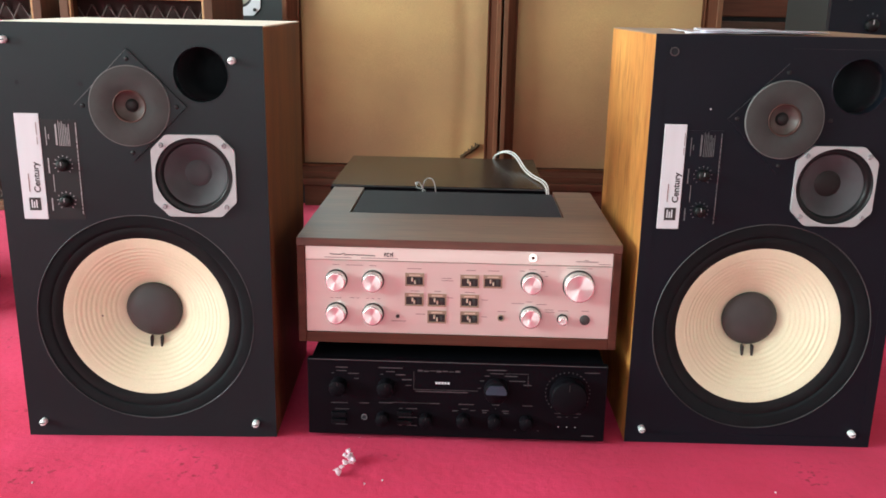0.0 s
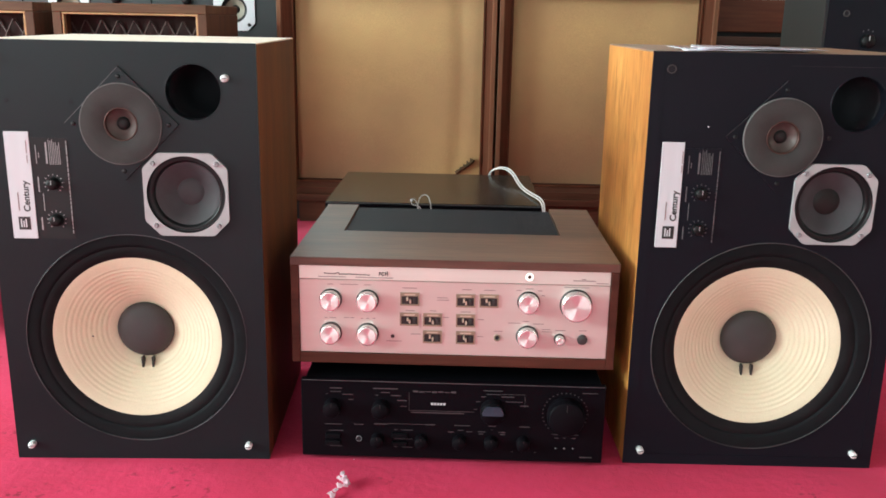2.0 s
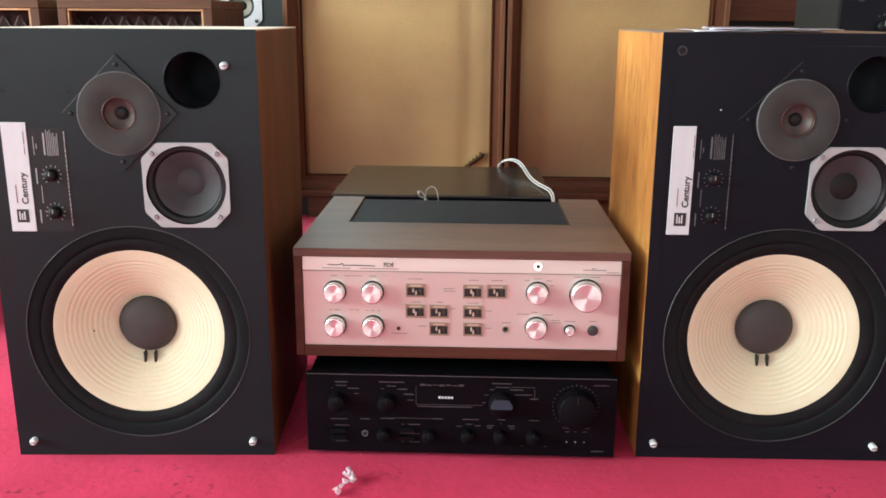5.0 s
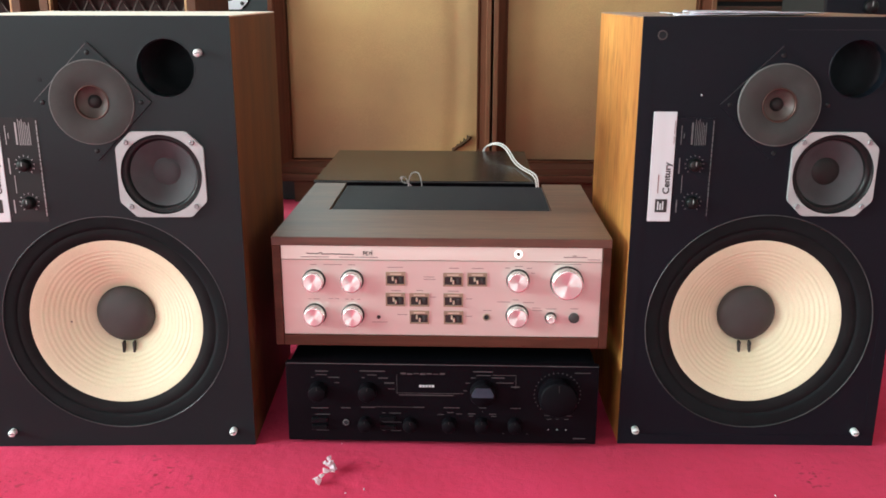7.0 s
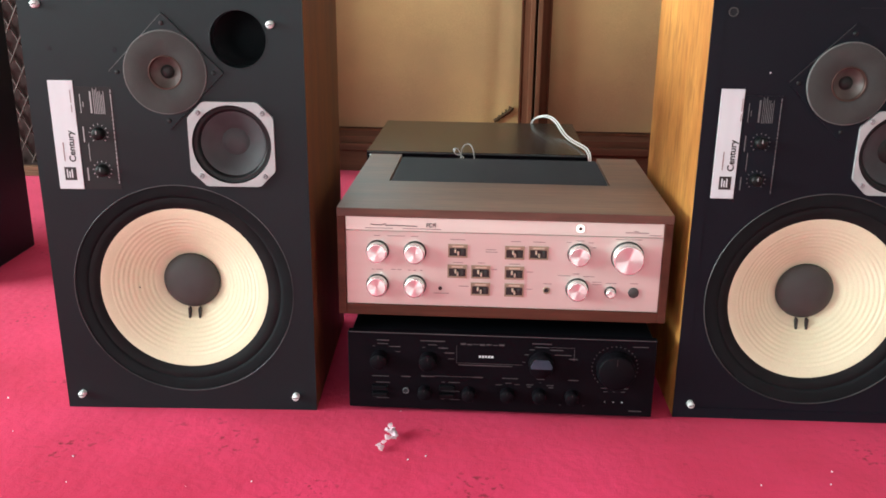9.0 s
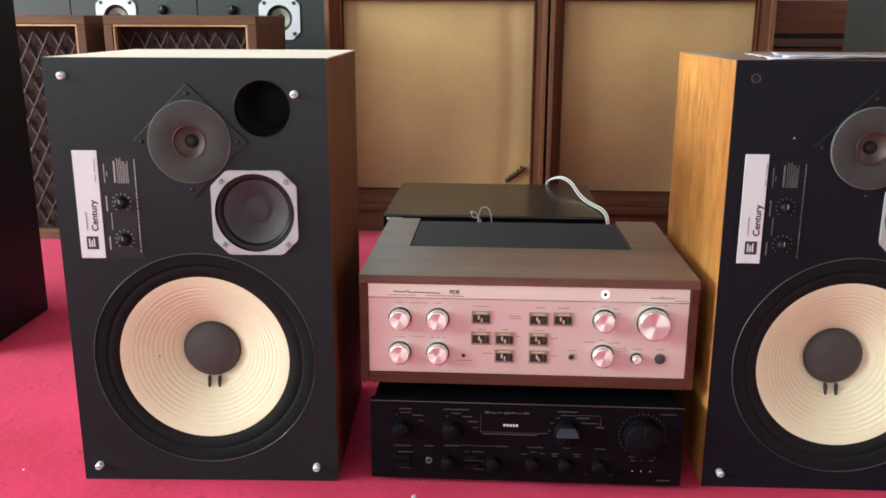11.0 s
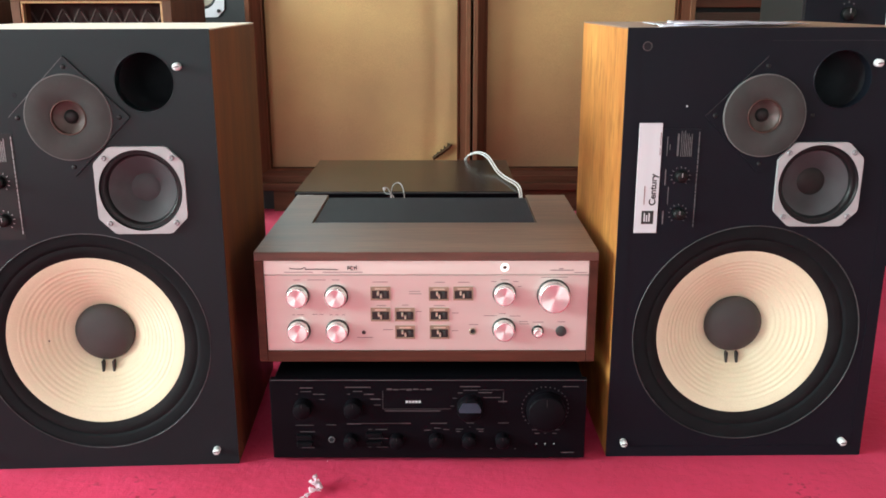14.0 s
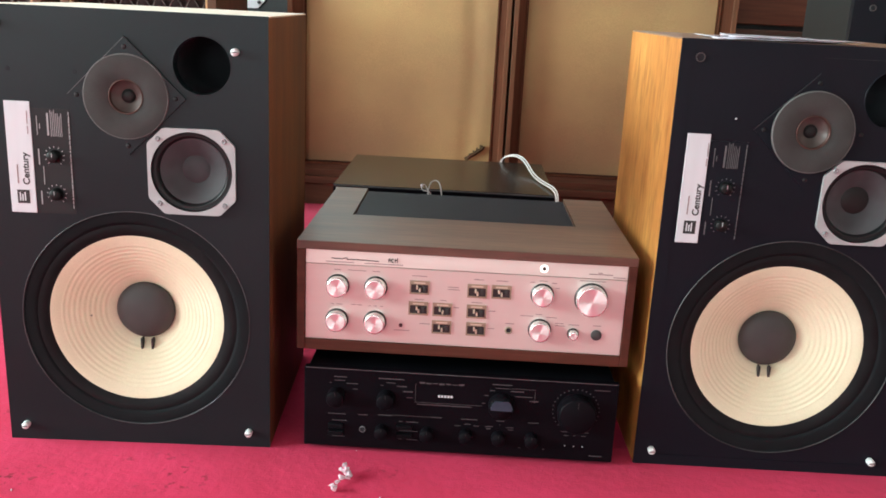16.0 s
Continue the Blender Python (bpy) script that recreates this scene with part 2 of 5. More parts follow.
BRONZE = material("bronze_bezel", (0.30, 0.25, 0.18), (0.40, 0.335, 0.24), 60.0, 0.4, metal=0.5)
BRASS = material("pale_brass", (0.62, 0.56, 0.44), (0.72, 0.66, 0.52), 60.0, 0.35, metal=0.6)
BADGE = material("old_bronze_badge", (0.05, 0.03, 0.012), (0.1, 0.06, 0.025), 60.0, 0.4, metal=0.5)
DARK_PLASTIC = material("dark_plastic", (0.015, 0.014, 0.014), (0.022, 0.02, 0.02), 40.0, 0.4)
GREY_INK = material("grey_ink", (0.22, 0.165, 0.16), (0.28, 0.215, 0.21), 200.0, 0.6)
GRILLE = material("black_wire_grille", (0.018, 0.025, 0.04), (0.025, 0.033, 0.05), 30.0, 0.5)
BLACK_METAL = material("black_painted_steel", (0.0028, 0.0030, 0.0044), (0.0040, 0.0043, 0.0058), 8.0, 0.4, 0.52, spec=0.09, bump=0.08, bump_scale=900)
BLACK_PANEL = material("black_anodised_panel", (0.0040, 0.0030, 0.0046), (0.0052, 0.0040, 0.0060), 20.0, 0.4, 0.5, spec=0.05, stretch=(0.05, 1, 1))
KNOB_BLACK = material("matt_black_knob", (0.0036, 0.0030, 0.0046), (0.0050, 0.0042, 0.0060), 30.0, 0.5, 0.6, spec=0.06)
CONTROL_KNOB = material("black_level_knob", (0.003, 0.0032, 0.0035), (0.005, 0.0052, 0.0056), 30.0, 0.5, spec=0.25)
MID_RUBBER = material("shiny_black_rubber", (0.006, 0.0064, 0.007), (0.010, 0.0105, 0.0115), 30.0, 0.4, spec=0.25)
BLUE_KNOB = material("blue_grey_plastic", (0.020, 0.040, 0.062), (0.032, 0.056, 0.082), 60.0, 0.35)
GLOSS_TOP = material("glossy_black_lid", (0.013, 0.0155, 0.0145), (0.021, 0.024, 0.022), 6.0, 0.16, 0.26, spec=0.2)
CLOTH = material("gold_grille_cloth", (0.40, 0.262, 0.135), (0.585, 0.405, 0.180), 2.4, 0.85, bump=0.5, bump_scale=520, fine=0.1, spec=0.15)
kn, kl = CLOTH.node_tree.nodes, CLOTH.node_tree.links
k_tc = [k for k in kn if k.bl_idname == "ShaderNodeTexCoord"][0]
# mauve-dark round patch: shade and carpet bounce painted into the cloth colour
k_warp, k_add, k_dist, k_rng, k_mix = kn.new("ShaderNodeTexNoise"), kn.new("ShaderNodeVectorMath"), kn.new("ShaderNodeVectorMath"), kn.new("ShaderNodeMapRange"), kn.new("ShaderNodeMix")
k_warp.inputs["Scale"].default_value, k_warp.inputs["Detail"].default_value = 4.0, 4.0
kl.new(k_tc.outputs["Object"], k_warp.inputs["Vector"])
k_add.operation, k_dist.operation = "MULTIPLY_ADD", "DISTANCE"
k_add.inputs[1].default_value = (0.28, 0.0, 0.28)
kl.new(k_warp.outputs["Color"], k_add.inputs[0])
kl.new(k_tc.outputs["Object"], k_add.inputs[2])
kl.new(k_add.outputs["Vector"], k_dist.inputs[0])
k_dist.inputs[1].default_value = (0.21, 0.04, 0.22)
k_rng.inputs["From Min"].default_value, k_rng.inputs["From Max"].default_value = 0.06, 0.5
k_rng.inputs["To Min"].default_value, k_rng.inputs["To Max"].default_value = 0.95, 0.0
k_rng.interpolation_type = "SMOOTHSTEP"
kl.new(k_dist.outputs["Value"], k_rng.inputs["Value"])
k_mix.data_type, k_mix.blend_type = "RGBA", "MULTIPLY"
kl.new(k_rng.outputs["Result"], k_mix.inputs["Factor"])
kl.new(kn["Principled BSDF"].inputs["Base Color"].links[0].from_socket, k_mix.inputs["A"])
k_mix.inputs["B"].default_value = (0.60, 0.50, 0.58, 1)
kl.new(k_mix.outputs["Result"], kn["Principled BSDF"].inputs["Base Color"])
FRAME_WOOD = wood("brown_cabinet_wood", (0.07, 0.025, 0.013), (0.13, 0.048, 0.024), 22, 0.7, "z", spec=0.1)
FRAME_WOOD_X = wood("brown_cabinet_rail", (0.056, 0.02, 0.012), (0.108, 0.042, 0.023), 22, 0.66, "x", spec=0.14)
RIM_WOOD = wood("light_brown_rim", (0.125, 0.052, 0.026), (0.2, 0.09, 0.045), 22, 0.58, "z")
RED_WOOD = wood("reddish_cabinet_wood", (0.085, 0.031, 0.018), (0.145, 0.056, 0.032), 16, 0.5, "x")
RAIL_RED = wood("reddish_rail", (0.13, 0.046, 0.026), (0.2, 0.08, 0.046), 18, 0.5, "x")
TAN_RAIL = wood("tan_cabinet_rail", (0.1, 0.045, 0.024), (0.17, 0.085, 0.046), 22, 0.55, "x")
TAN_SIDE = wood("tan_cabinet_side", (0.085, 0.036, 0.02), (0.145, 0.068, 0.038), 22, 0.55, "z")
GREY_LEDGE = wood("grey_brown_ledge", (0.07, 0.042, 0.03), (0.11, 0.07, 0.052), 20, 0.5, "x")
GOLD_LIP = material("gold_moulding", (0.5, 0.3, 0.14), (0.6, 0.38, 0.2), 60.0, 0.35, metal=0.4)
LATTICE = material("lattice_wood", (0.065, 0.044, 0.038), (0.105, 0.074, 0.064), 60.0, 0.5)
DARK_CLOTH = material("dark_brown_cloth", (0.024, 0.011, 0.010), (0.036, 0.017, 0.015), 60.0, 0.95, bump=0.4, bump_scale=600)
FAR_BLACK = material("satin_black_board", (0.0118, 0.0145, 0.0158), (0.018, 0.0215, 0.0235), 3.0, 0.5, 0.62, fine=0.05)
GREY_BOARD = material("grey_board", (0.013, 0.0132, 0.0125), (0.018, 0.018, 0.017), 3.0, 0.65, spec=0.25)
GREY_PANEL = material("grey_metal_panel", (0.12, 0.12, 0.13), (0.16, 0.16, 0.17), 12.0, 0.5, metal=0.3)
HORN_WHITE = material("white_horn_plate", (0.58, 0.585, 0.62), (0.65, 0.655, 0.69), 30.0, 0.5)
PAPER = material("white_paper", (0.72, 0.70, 0.80), (0.79, 0.77, 0.86), 15.0, 0.35)
GLOSS_PAPER = material("glossy_leaflet_paper", (0.78, 0.75, 0.86), (0.86, 0.84, 0.92), 22.0, 0.16, 0.26, coat=0.5)
HORN_DOME = material("tan_paper_dome", (0.17, 0.15, 0.115), (0.26, 0.23, 0.175), 50.0, 0.6)
GREY_CARD = material("pale_grey_card", (0.4, 0.42, 0.4), (0.5, 0.52, 0.5), 20.0, 0.6)
CABLE = material("white_cable_jacket", (0.78, 0.77, 0.74), (0.84, 0.83, 0.8), 60.0, 0.4)
CLEAR = bpy.data.materials.new("clear_plastic")
CLEAR.use_nodes = True
_p = CLEAR.node_tree.nodes["Principled BSDF"]
_p.inputs["Base Color"].default_value, _p.inputs["Roughness"].default_value = (1.0, 0.84, 0.92, 1), 0.05
_p.inputs["Transmission Weight"].default_value, _p.inputs["IOR"].default_value = 0.45, 1.5
CLEAR_WIRE = material("pale_grey_wire", (0.42, 0.42, 0.42), (0.56, 0.56, 0.55), 90.0, 0.25)
LAMP_GLOW = glowing("lit_lamp_lens", (1.0, 0.92, 0.9), 1.2)


# ---- mesh helpers ----
def part(name, bm, mat, parent=None, label="", smooth=False):
    me = bpy.data.meshes.new(name)
    if smooth:
        for f in bm.faces:
            f.smooth = True
    bm.to_mesh(me)
    bm.free()
    me.materials.append(mat)
    ob = new(name, me)
    ob.parent = parent
    if label:
        ob["label"] = label
    return ob


def share(name, mesh, parent, at, turn=(0, 0, 0), label=""):
    ob = new(name, mesh)
    ob.parent = parent
    ob.matrix_basis = pose(*at, *turn)
    if label:
        ob["label"] = label
    return ob


def thing(name, at=(0, 0, 0), rz=0.0, label="", category="", group="", kind=""):
    ob = new(name)
    ob.empty_display_size = 0.05
    ob.matrix_basis = pose(*at, 0, 0, rz)
    return tagged(ob, label, category, group, kind)


def bx(x0, x1, y0, y1, z0, z1, bev=0.0, seg=2, bm=None):
    own = bmesh.new()
    bmesh.ops.create_cube(own, size=1.0, matrix=Matrix.Translation(((x0 + x1) / 2, (y0 + y1) / 2, (z0 + z1) / 2)) @ Matrix.Diagonal((abs(x1 - x0), abs(y1 - y0), abs(z1 - z0), 1)))
    if bev:
        bmesh.ops.bevel(own, geom=own.edges[:], offset=bev, segments=seg, affect="EDGES", profile=0.5)
    if bm is None:
        return own
    me = bpy.data.meshes.new("tmp")
    own.to_mesh(me)
    own.free()
    bm.from_mesh(me)
    bpy.data.meshes.remove(me)
    return bm


def lathe(profile, seg=48, at=(0, 0, 0), bm=None):
    """Turns (radius, y) pairs round the y axis."""
    bm = bm or bmesh.new()
    rings = []
    for r, y in profile:
        if r < 1e-6:
            rings.append([bm.verts.new((at[0], at[1] + y, at[2]))])
        else:
            rings.append([bm.verts.new((at[0] + r * math.cos(2 * math.pi * k / seg), at[1] + y, at[2] + r * math.sin(2 * math.pi * k / seg))) for k in range(seg)])
    for a, b in zip(rings, rings[1:]):
        for k in range(seg):
            j = (k + 1) % seg
            if len(a) == 1 and len(b) == 1:
                continue
            if len(a) == 1:
                bm.faces.new((a[0], b[j], b[k]))
            elif len(b) == 1:
                bm.faces.new((a[k], a[j], b[0]))
            else:
                bm.faces.new((a[k], a[j], b[j], b[k]))
    bmesh.ops.recalc_face_normals(bm, faces=bm.faces[:])
    return bm


def prism(points, y0, y1, bev=0.0):
    """A flat polygon in x and z, from y0 back to y1."""
    bm = bmesh.new()
    f = bm.faces.new([bm.verts.new((x, y0, z)) for x, z in points])
    out = bmesh.ops.extrude_face_region(bm, geom=[f])
    bmesh.ops.translate(bm, verts=[v for v in out["geom"] if isinstance(v, bmesh.types.BMVert)], vec=(0, y1 - y0, 0))
    bmesh.ops.recalc_face_normals(bm, faces=bm.faces[:])
    if bev:
        bmesh.ops.bevel(bm, geom=bm.edges[:], offset=bev, segments=1, affect="EDGES")
    return bm


def holed(outer, r, y0, y1, seg=64):
    """A plate whose outline is outer(angle), with a round hole of radius r, from y0 back to y1."""
    bm = bmesh.new()
    loops = []
    for y in (y0, y1):
        for inner in (False, True):
            ring = []
            for k in range(seg):
                a = 2 * math.pi * k / seg
                d = r if inner else outer(a)
                ring.append(bm.verts.new((d * math.cos(a), y, d * math.sin(a))))
            loops.append(ring)
    fo, fi, bo, bi = loops
    for k in range(seg):
        j = (k + 1) % seg
        bm.faces.new((fo[k], fo[j], fi[j], fi[k]))
        bm.faces.new((bo[j], bo[k], bi[k], bi[j]))
        bm.faces.new((fo[j], fo[k], bo[k], bo[j]))
        bm.faces.new((fi[k], fi[j], bi[j], bi[k]))
    bmesh.ops.recalc_face_normals(bm, faces=bm.faces[:])
    return bm


def clipped_square(half, cut):
    """Outline of a square with its corners cut off, by angle."""
    def outline(a):
        c, s = abs(math.cos(a)), abs(math.sin(a))
        return min(half / max(c, 1e-6), half / max(s, 1e-6), (2 * half - cut) / (c + s))
    return outline


def square_outline(half):
    def outline(a):
        return min(half / max(abs(math.cos(a)), 1e-6), half / max(abs(math.sin(a)), 1e-6))
    return outline


def board_with_holes(x0, x1, z0, z1, y0, y1, holes):
    """A board in the x-z plane with real round holes, given as (x, z, radius, half of the square round it)."""
    bm = bmesh.new()
    for cx, cz, r, half in holes:
        one = holed(square_outline(half), r, y0, y1, 64)
        bmesh.ops.translate(one, verts=one.verts[:], vec=(cx, 0, cz))
        me = bpy.data.meshes.new("tmp")
        one.to_mesh(me)
        one.free()
        bm.from_mesh(me)
        bpy.data.meshes.remove(me)
    xs = sorted({x0, x1, *[c for h in holes for c in (h[0] - h[3], h[0] + h[3])]})
    zs = sorted({z0, z1, *[c for h in holes for c in (h[1] - h[3], h[1] + h[3])]})
    for a, b in zip(xs, xs[1:]):
        for c, d in zip(zs, zs[1:]):
            mx, mz = (a + b) / 2, (c + d) / 2
            if not any(abs(mx - h[0]) < h[3] and abs(mz - h[1]) < h[3] for h in holes):
                bx(a, b, y0, y1, c, d, bm=bm)
    bmesh.ops.remove_doubles(bm, verts=bm.verts[:], dist=1e-5)
    return bm


def tube(points, radius, steps=10):
    cu = bpy.data.curves.new("tmp_curve", "CURVE")
    cu.dimensions, cu.bevel_depth, cu.bevel_resolution, cu.resolution_u = "3D", radius, 3, steps
    sp = cu.splines.new("NURBS")
    sp.points.add(len(points) - 1)
    for q, xyz in zip(sp.points, points):
        q.co = (*xyz, 1)
    sp.order_u, sp.use_endpoint_u = 4, True
    cu.use_fill_caps = True
    ob = bpy.data.objects.new("tmp_curve", cu)
    bm = bmesh.new()
    me = ob.to_mesh()
    bm.from_mesh(me)
    ob.to_mesh_clear()
    bpy.data.objects.remove(ob)
    bpy.data.curves.remove(cu)
    return bm


def lettering(words, size, width):
    """Built-in letters, flat in x and z, facing -y, scaled to a width, starting at the origin."""
    cu = bpy.data.curves.new("tmp_font", "FONT")
    cu.body, cu.size, cu.extrude, cu.offset = words, size, 0.0002, 0.00028
    ob = bpy.data.objects.new("tmp_font", cu)
    bm = bmesh.new()
    me = ob.to_mesh()
    bm.from_mesh(me)
    ob.to_mesh_clear()
    bpy.data.objects.remove(ob)
    bpy.data.curves.remove(cu)
    w = max(v.co.x for v in bm.verts) - min(v.co.x for v in bm.verts)
    bmesh.ops.transform(bm, matrix=pose(0, 0, 0, 90) @ Matrix.Diagonal((width / w, 1, 1, 1)), verts=bm.verts[:])
    return bm


def mesh_of(name, bm, mat, smooth=False):
    me = bpy.data.meshes.new(name)
    if smooth:
        for f in bm.faces:
            f.smooth = True
    bm.to_mesh(me)
    bm.free()
    me.materials.append(mat)
    return me


# ---- room ----
tagged(part("floor", bx(ROOM_W - 0.3, ROOM_E + 0.3, ROOM_S - 0.3, ROOM_N + 0.3, -0.1, 0.0), CARPET), "crimson red carpet covering the whole shop floor", "floor", kind="structure")
tagged(part("ceiling", bx(ROOM_W - 0.3, ROOM_E + 0.3, ROOM_S - 0.3, ROOM_N + 0.3, ROOM_H, ROOM_H + 0.1), CEILING), "plain unseen ceiling, grey to cut bounce light", "ceiling", kind="structure")
tagged(part("wall_east", bx(ROOM_E, ROOM_E + 0.2, ROOM_S, ROOM_N, 0, ROOM_H), WALL), "plain off-white wall", "wall", kind="structure")


def wall_with_windows(name, along, at, thick, lo, hi, windows):
    bm = bmesh.new()

    def slab(a, b, c, d):
        if along == "y":
            bx(at - thick, at, a, b, c, d, bm=bm)
        else:
            bx(a, b, at - thick, at, c, d, bm=bm)
    edge = lo
    for a, b, c, d in sorted(windows):
        slab(edge, a, 0, ROOM_H)
        slab(a, b, 0, c)
        slab(a, b, d, ROOM_H)
        edge = b
    slab(edge, hi, 0, ROOM_H)
    tagged(part(name, bm, WALL), "off-white wall with window openings", "wall", kind="structure")
    for a, b, c, d in windows:
        w = bmesh.new()
        t = 0.05
        for p, q, r, s in ((a, a + t, c, d), (b - t, b, c, d), (a + t, b - t, c, c + t), (a + t, b - t, d - t, d), ((a + b) / 2 - t / 2, (a + b) / 2 + t / 2, c + t, d - t)):
            if along == "y":
                bx(at - 0.03, at + 0.012, p, q, r, s, bm=w)
            else:
                bx(p, q, at - 0.03, at + 0.012, r, s, bm=w)
        tagged(part("window_frame", w, WHITE_PAINT), "white painted frame of an unseen window", "window", kind="structure")


wall_with_windows("wall_west", "y", ROOM_W, 0.2, ROOM_S, ROOM_N, WEST_WINDOWS)
wall_with_windows("wall_north", "x", ROOM_N + 0.2, 0.2, ROOM_W - 0.2, ROOM_E + 0.2, NORTH_WINDOWS)
wall_with_windows("wall_south", "x", ROOM_S, 0.2, ROOM_W - 0.2, ROOM_E + 0.2, SOUTH_FILL_WINDOWS)

# ---- three-way loudspeakers ----
SW, SH, SD = 0.367, 0.600, 0.343


def ridged_cone(r_out, y_out, r_in, y_in, ridges, lo, hi, height):
    """A curved paper cone with concentric ridges between two radii."""
    prof = []
    n = 90
    for k in range(n + 1):
        u = k / n
        r = r_out + (r_in - r_out) * u
        y = y_out + (y_in - y_out) * (u ** 1.3)
        if lo < r < hi:
            y += height * math.sin((r - lo) / (hi - lo) * 2 * math.pi * ridges)
        prof.append((r, y))
    return lathe(prof, 72)


def loudspeaker(at, rz, baffle_mat, side_mat, top_mat, label, lab_dx, ctl_dx, holes_only=()):
    sp = thing("bookshelf_loudspeaker", at, rz, label, "loudspeaker", "pair of three-way loudspeakers")
    w, d = SW / 2, SD
    mid_x, mid_z = (0.0775, 0.3982) if holes_only else (0.0830, 0.3972)
    port_x = 0.0957 if holes_only else 0.0988
    rim_x, rim_r = (0.0020, 0.1575) if holes_only else (0.0015, 0.1555)
    # cabinet boards butt against one another
    part("side_panel", bx(-w, -w + 0.019, 0.004, d, 0.0, SH - 0.002, 0.0005, 1), side_mat, sp)
    part("side_panel", bx(w - 0.019, w, 0.004, d, 0.0, SH - 0.002, 0.0005, 1), side_mat, sp)
    part("top_panel", bx(-w, w, 0.004, d, SH - 0.002, SH, 0.0006, 1), top_mat, sp)
    part("bottom_panel", bx(-w + 0.019, w - 0.019, 0.004, d - 0.019, 0.0, 0.019), side_mat, sp)
    part("back_panel", bx(-w + 0.019, w - 0.019, d - 0.019, d, 0.0, SH - 0.002), RIM_BLACK, sp)
    rim = bmesh.new()
    e = 0.016
    bx(-w, w, 0.0, 0.004, SH - e, SH, bm=rim)
    bx(-w, w, 0.0, 0.004, 0.0, e, bm=rim)
    bx(-w, -w + e, 0.0, 0.004, e, SH - e, bm=rim)
    bx(w - e, w, 0.0, 0.004, e, SH - e, bm=rim)
    part("front_edge", rim, baffle_mat, sp)
    baffle = part("baffle", board_with_holes(-w + e, w - e, e, SH - e, 0.0006 if holes_only else 0.0, 0.02, [(rim_x, 0.185, rim_r - 0.0016, 0.1578), (mid_x, mid_z, 0.051, 0.0525), (port_x, 0.535, 0.0365, 0.04), (-0.0025 if holes_only else 0.002, 0.4892 if holes_only else 0.492, 0.0215, 0.025)]), baffle_mat, sp)
    # reflex port
    part("port_tube", lathe([(0.0365, 0.019), (0.0365, 0.13), (0.0, 0.13)], 48, (port_x, 0, 0.535)), VOID, sp, "black cardboard port tube", True)
    part("port_lip", lathe([(0.0385, 0.0006), (0.0378, -0.0006), (0.0366, 0.0)], 48, (port_x, 0, 0.535)), baffle_mat, sp, "", True)
    # woofer
    c = (-0.0005, 0, 0.185)
    cr = (rim_x, 0, 0.185)
    wf = part("woofer", lathe([(rim_r - 0.0018, 0.0012), (rim_r - 0.0065, 0.0012), (0.141, 0.0022), (0.1365, 0.0036), (0.1365, 0.009)], 96, cr), GASKET, sp, "black twelve-inch woofer frame and gasket", True)
    part("rim_edge", lathe([(rim_r, 0.0006), (rim_r - 0.0003, -0.0006), (rim_r - 0.0008, -0.0008), (rim_r - 0.0012, 0.0002), (rim_r - 0.0014, 0.0014)], 96, cr), WORN_EDGE if holes_only else RING_EDGE, wf, "thin worn grey metal edge", True)
    part("surround", lathe([(0.1386, 0.0046), (0.135, 0.0038), (0.131, 0.0038), (0.127, 0.0046), (0.1235, 0.0062), (0.1195, 0.0082)], 96, c), RUBBER, wf, "black rolled surround", True)
    cone = ridged_cone(0.1196, 0.0080, 0.038, 0.053, 9, 0.052, 0.106, 0.00046)
    bmesh.ops.translate(cone, verts=cone.verts[:], vec=c)
    part("cone", cone, CONE, wf, "cream paper cone with concentric ridges", True)
    part("dust_cap", lathe([(0.0412, 0.0495), (0.0412, 0.047), (0.038, 0.0425), (0.031, 0.0385), (0.022, 0.0355), (0.011, 0.034), (0, 0.0335)], 56, c), CAP, wf, "dark grey domed dust cap", True)
    lead_dx = 0.0 if holes_only else 0.002
    for dx in (lead_dx - 0.0075, lead_dx + 0.0075):
        part("tinsel_lead", bx(c[0] + dx - 0.0019, c[0] + dx + 0.0019, 0.0385, 0.047, c[2] - 0.0575, c[2] - 0.0405, 0.0012, 1), INK, wf, "black lead stub on the cone")
    if not holes_only:
        part("speck", lathe([(0.0013, 0.0006), (0.0008, -0.0002), (0, -0.0005)], 10, (c[0] - 0.0713, 0.0288, c[2] - 0.0055)), INK, wf)
    # midrange
    c = (mid_x, 0, mid_z)
    fr = holed(clipped_square(0.0562 if holes_only else 0.0572, 0.021), 0.0532, -0.0042, 0.0006, 96)
    bmesh.ops.translate(fr, verts=fr.verts[:], vec=c)
    md = part("midrange_frame", fr, CAST, sp, "cast grey metal frame with clipped corners")
    part("inner_ring", lathe([(0.0534, -0.0042), (0.0525, -0.001), (0.051, 0.0012), (0.0485, 0.0), (0.046, 0.001), (0.0445, 0.0035), (0.0437, 0.006)], 64, c), MID_RUBBER, md, "", True)
    part("cone", lathe([(0.0438, 0.0058), (0.0415, 0.0068), (0.034, 0.0120), (0.024, 0.0185), (0.0185, 0.0215)], 64, c), MID_CONE, md, "dark grey paper cone", True)
    part("dust_cap", lathe([(0.0187, 0.0215), (0.0165, 0.0203), (0.012, 0.0191), (0.006, 0.0184), (0, 0.0182)], 40, c), DARK_FELT if holes_only else MID_CONE, md, "", True)
    screw = mesh_of("screw", lathe([(0.0036, 0.0), (0.0036, -0.0012), (0.0028, -0.0022), (0.0012, -0.0022), (0.0009, -0.0012), (0, -0.0012)], 16), STEEL, True)
    for sx in (-1, 1):
        for sz in (-1, 1):
            share("screw", screw, md, (c[0] + sx * 0.0428, -0.0042, c[2] + sz * 0.0428))
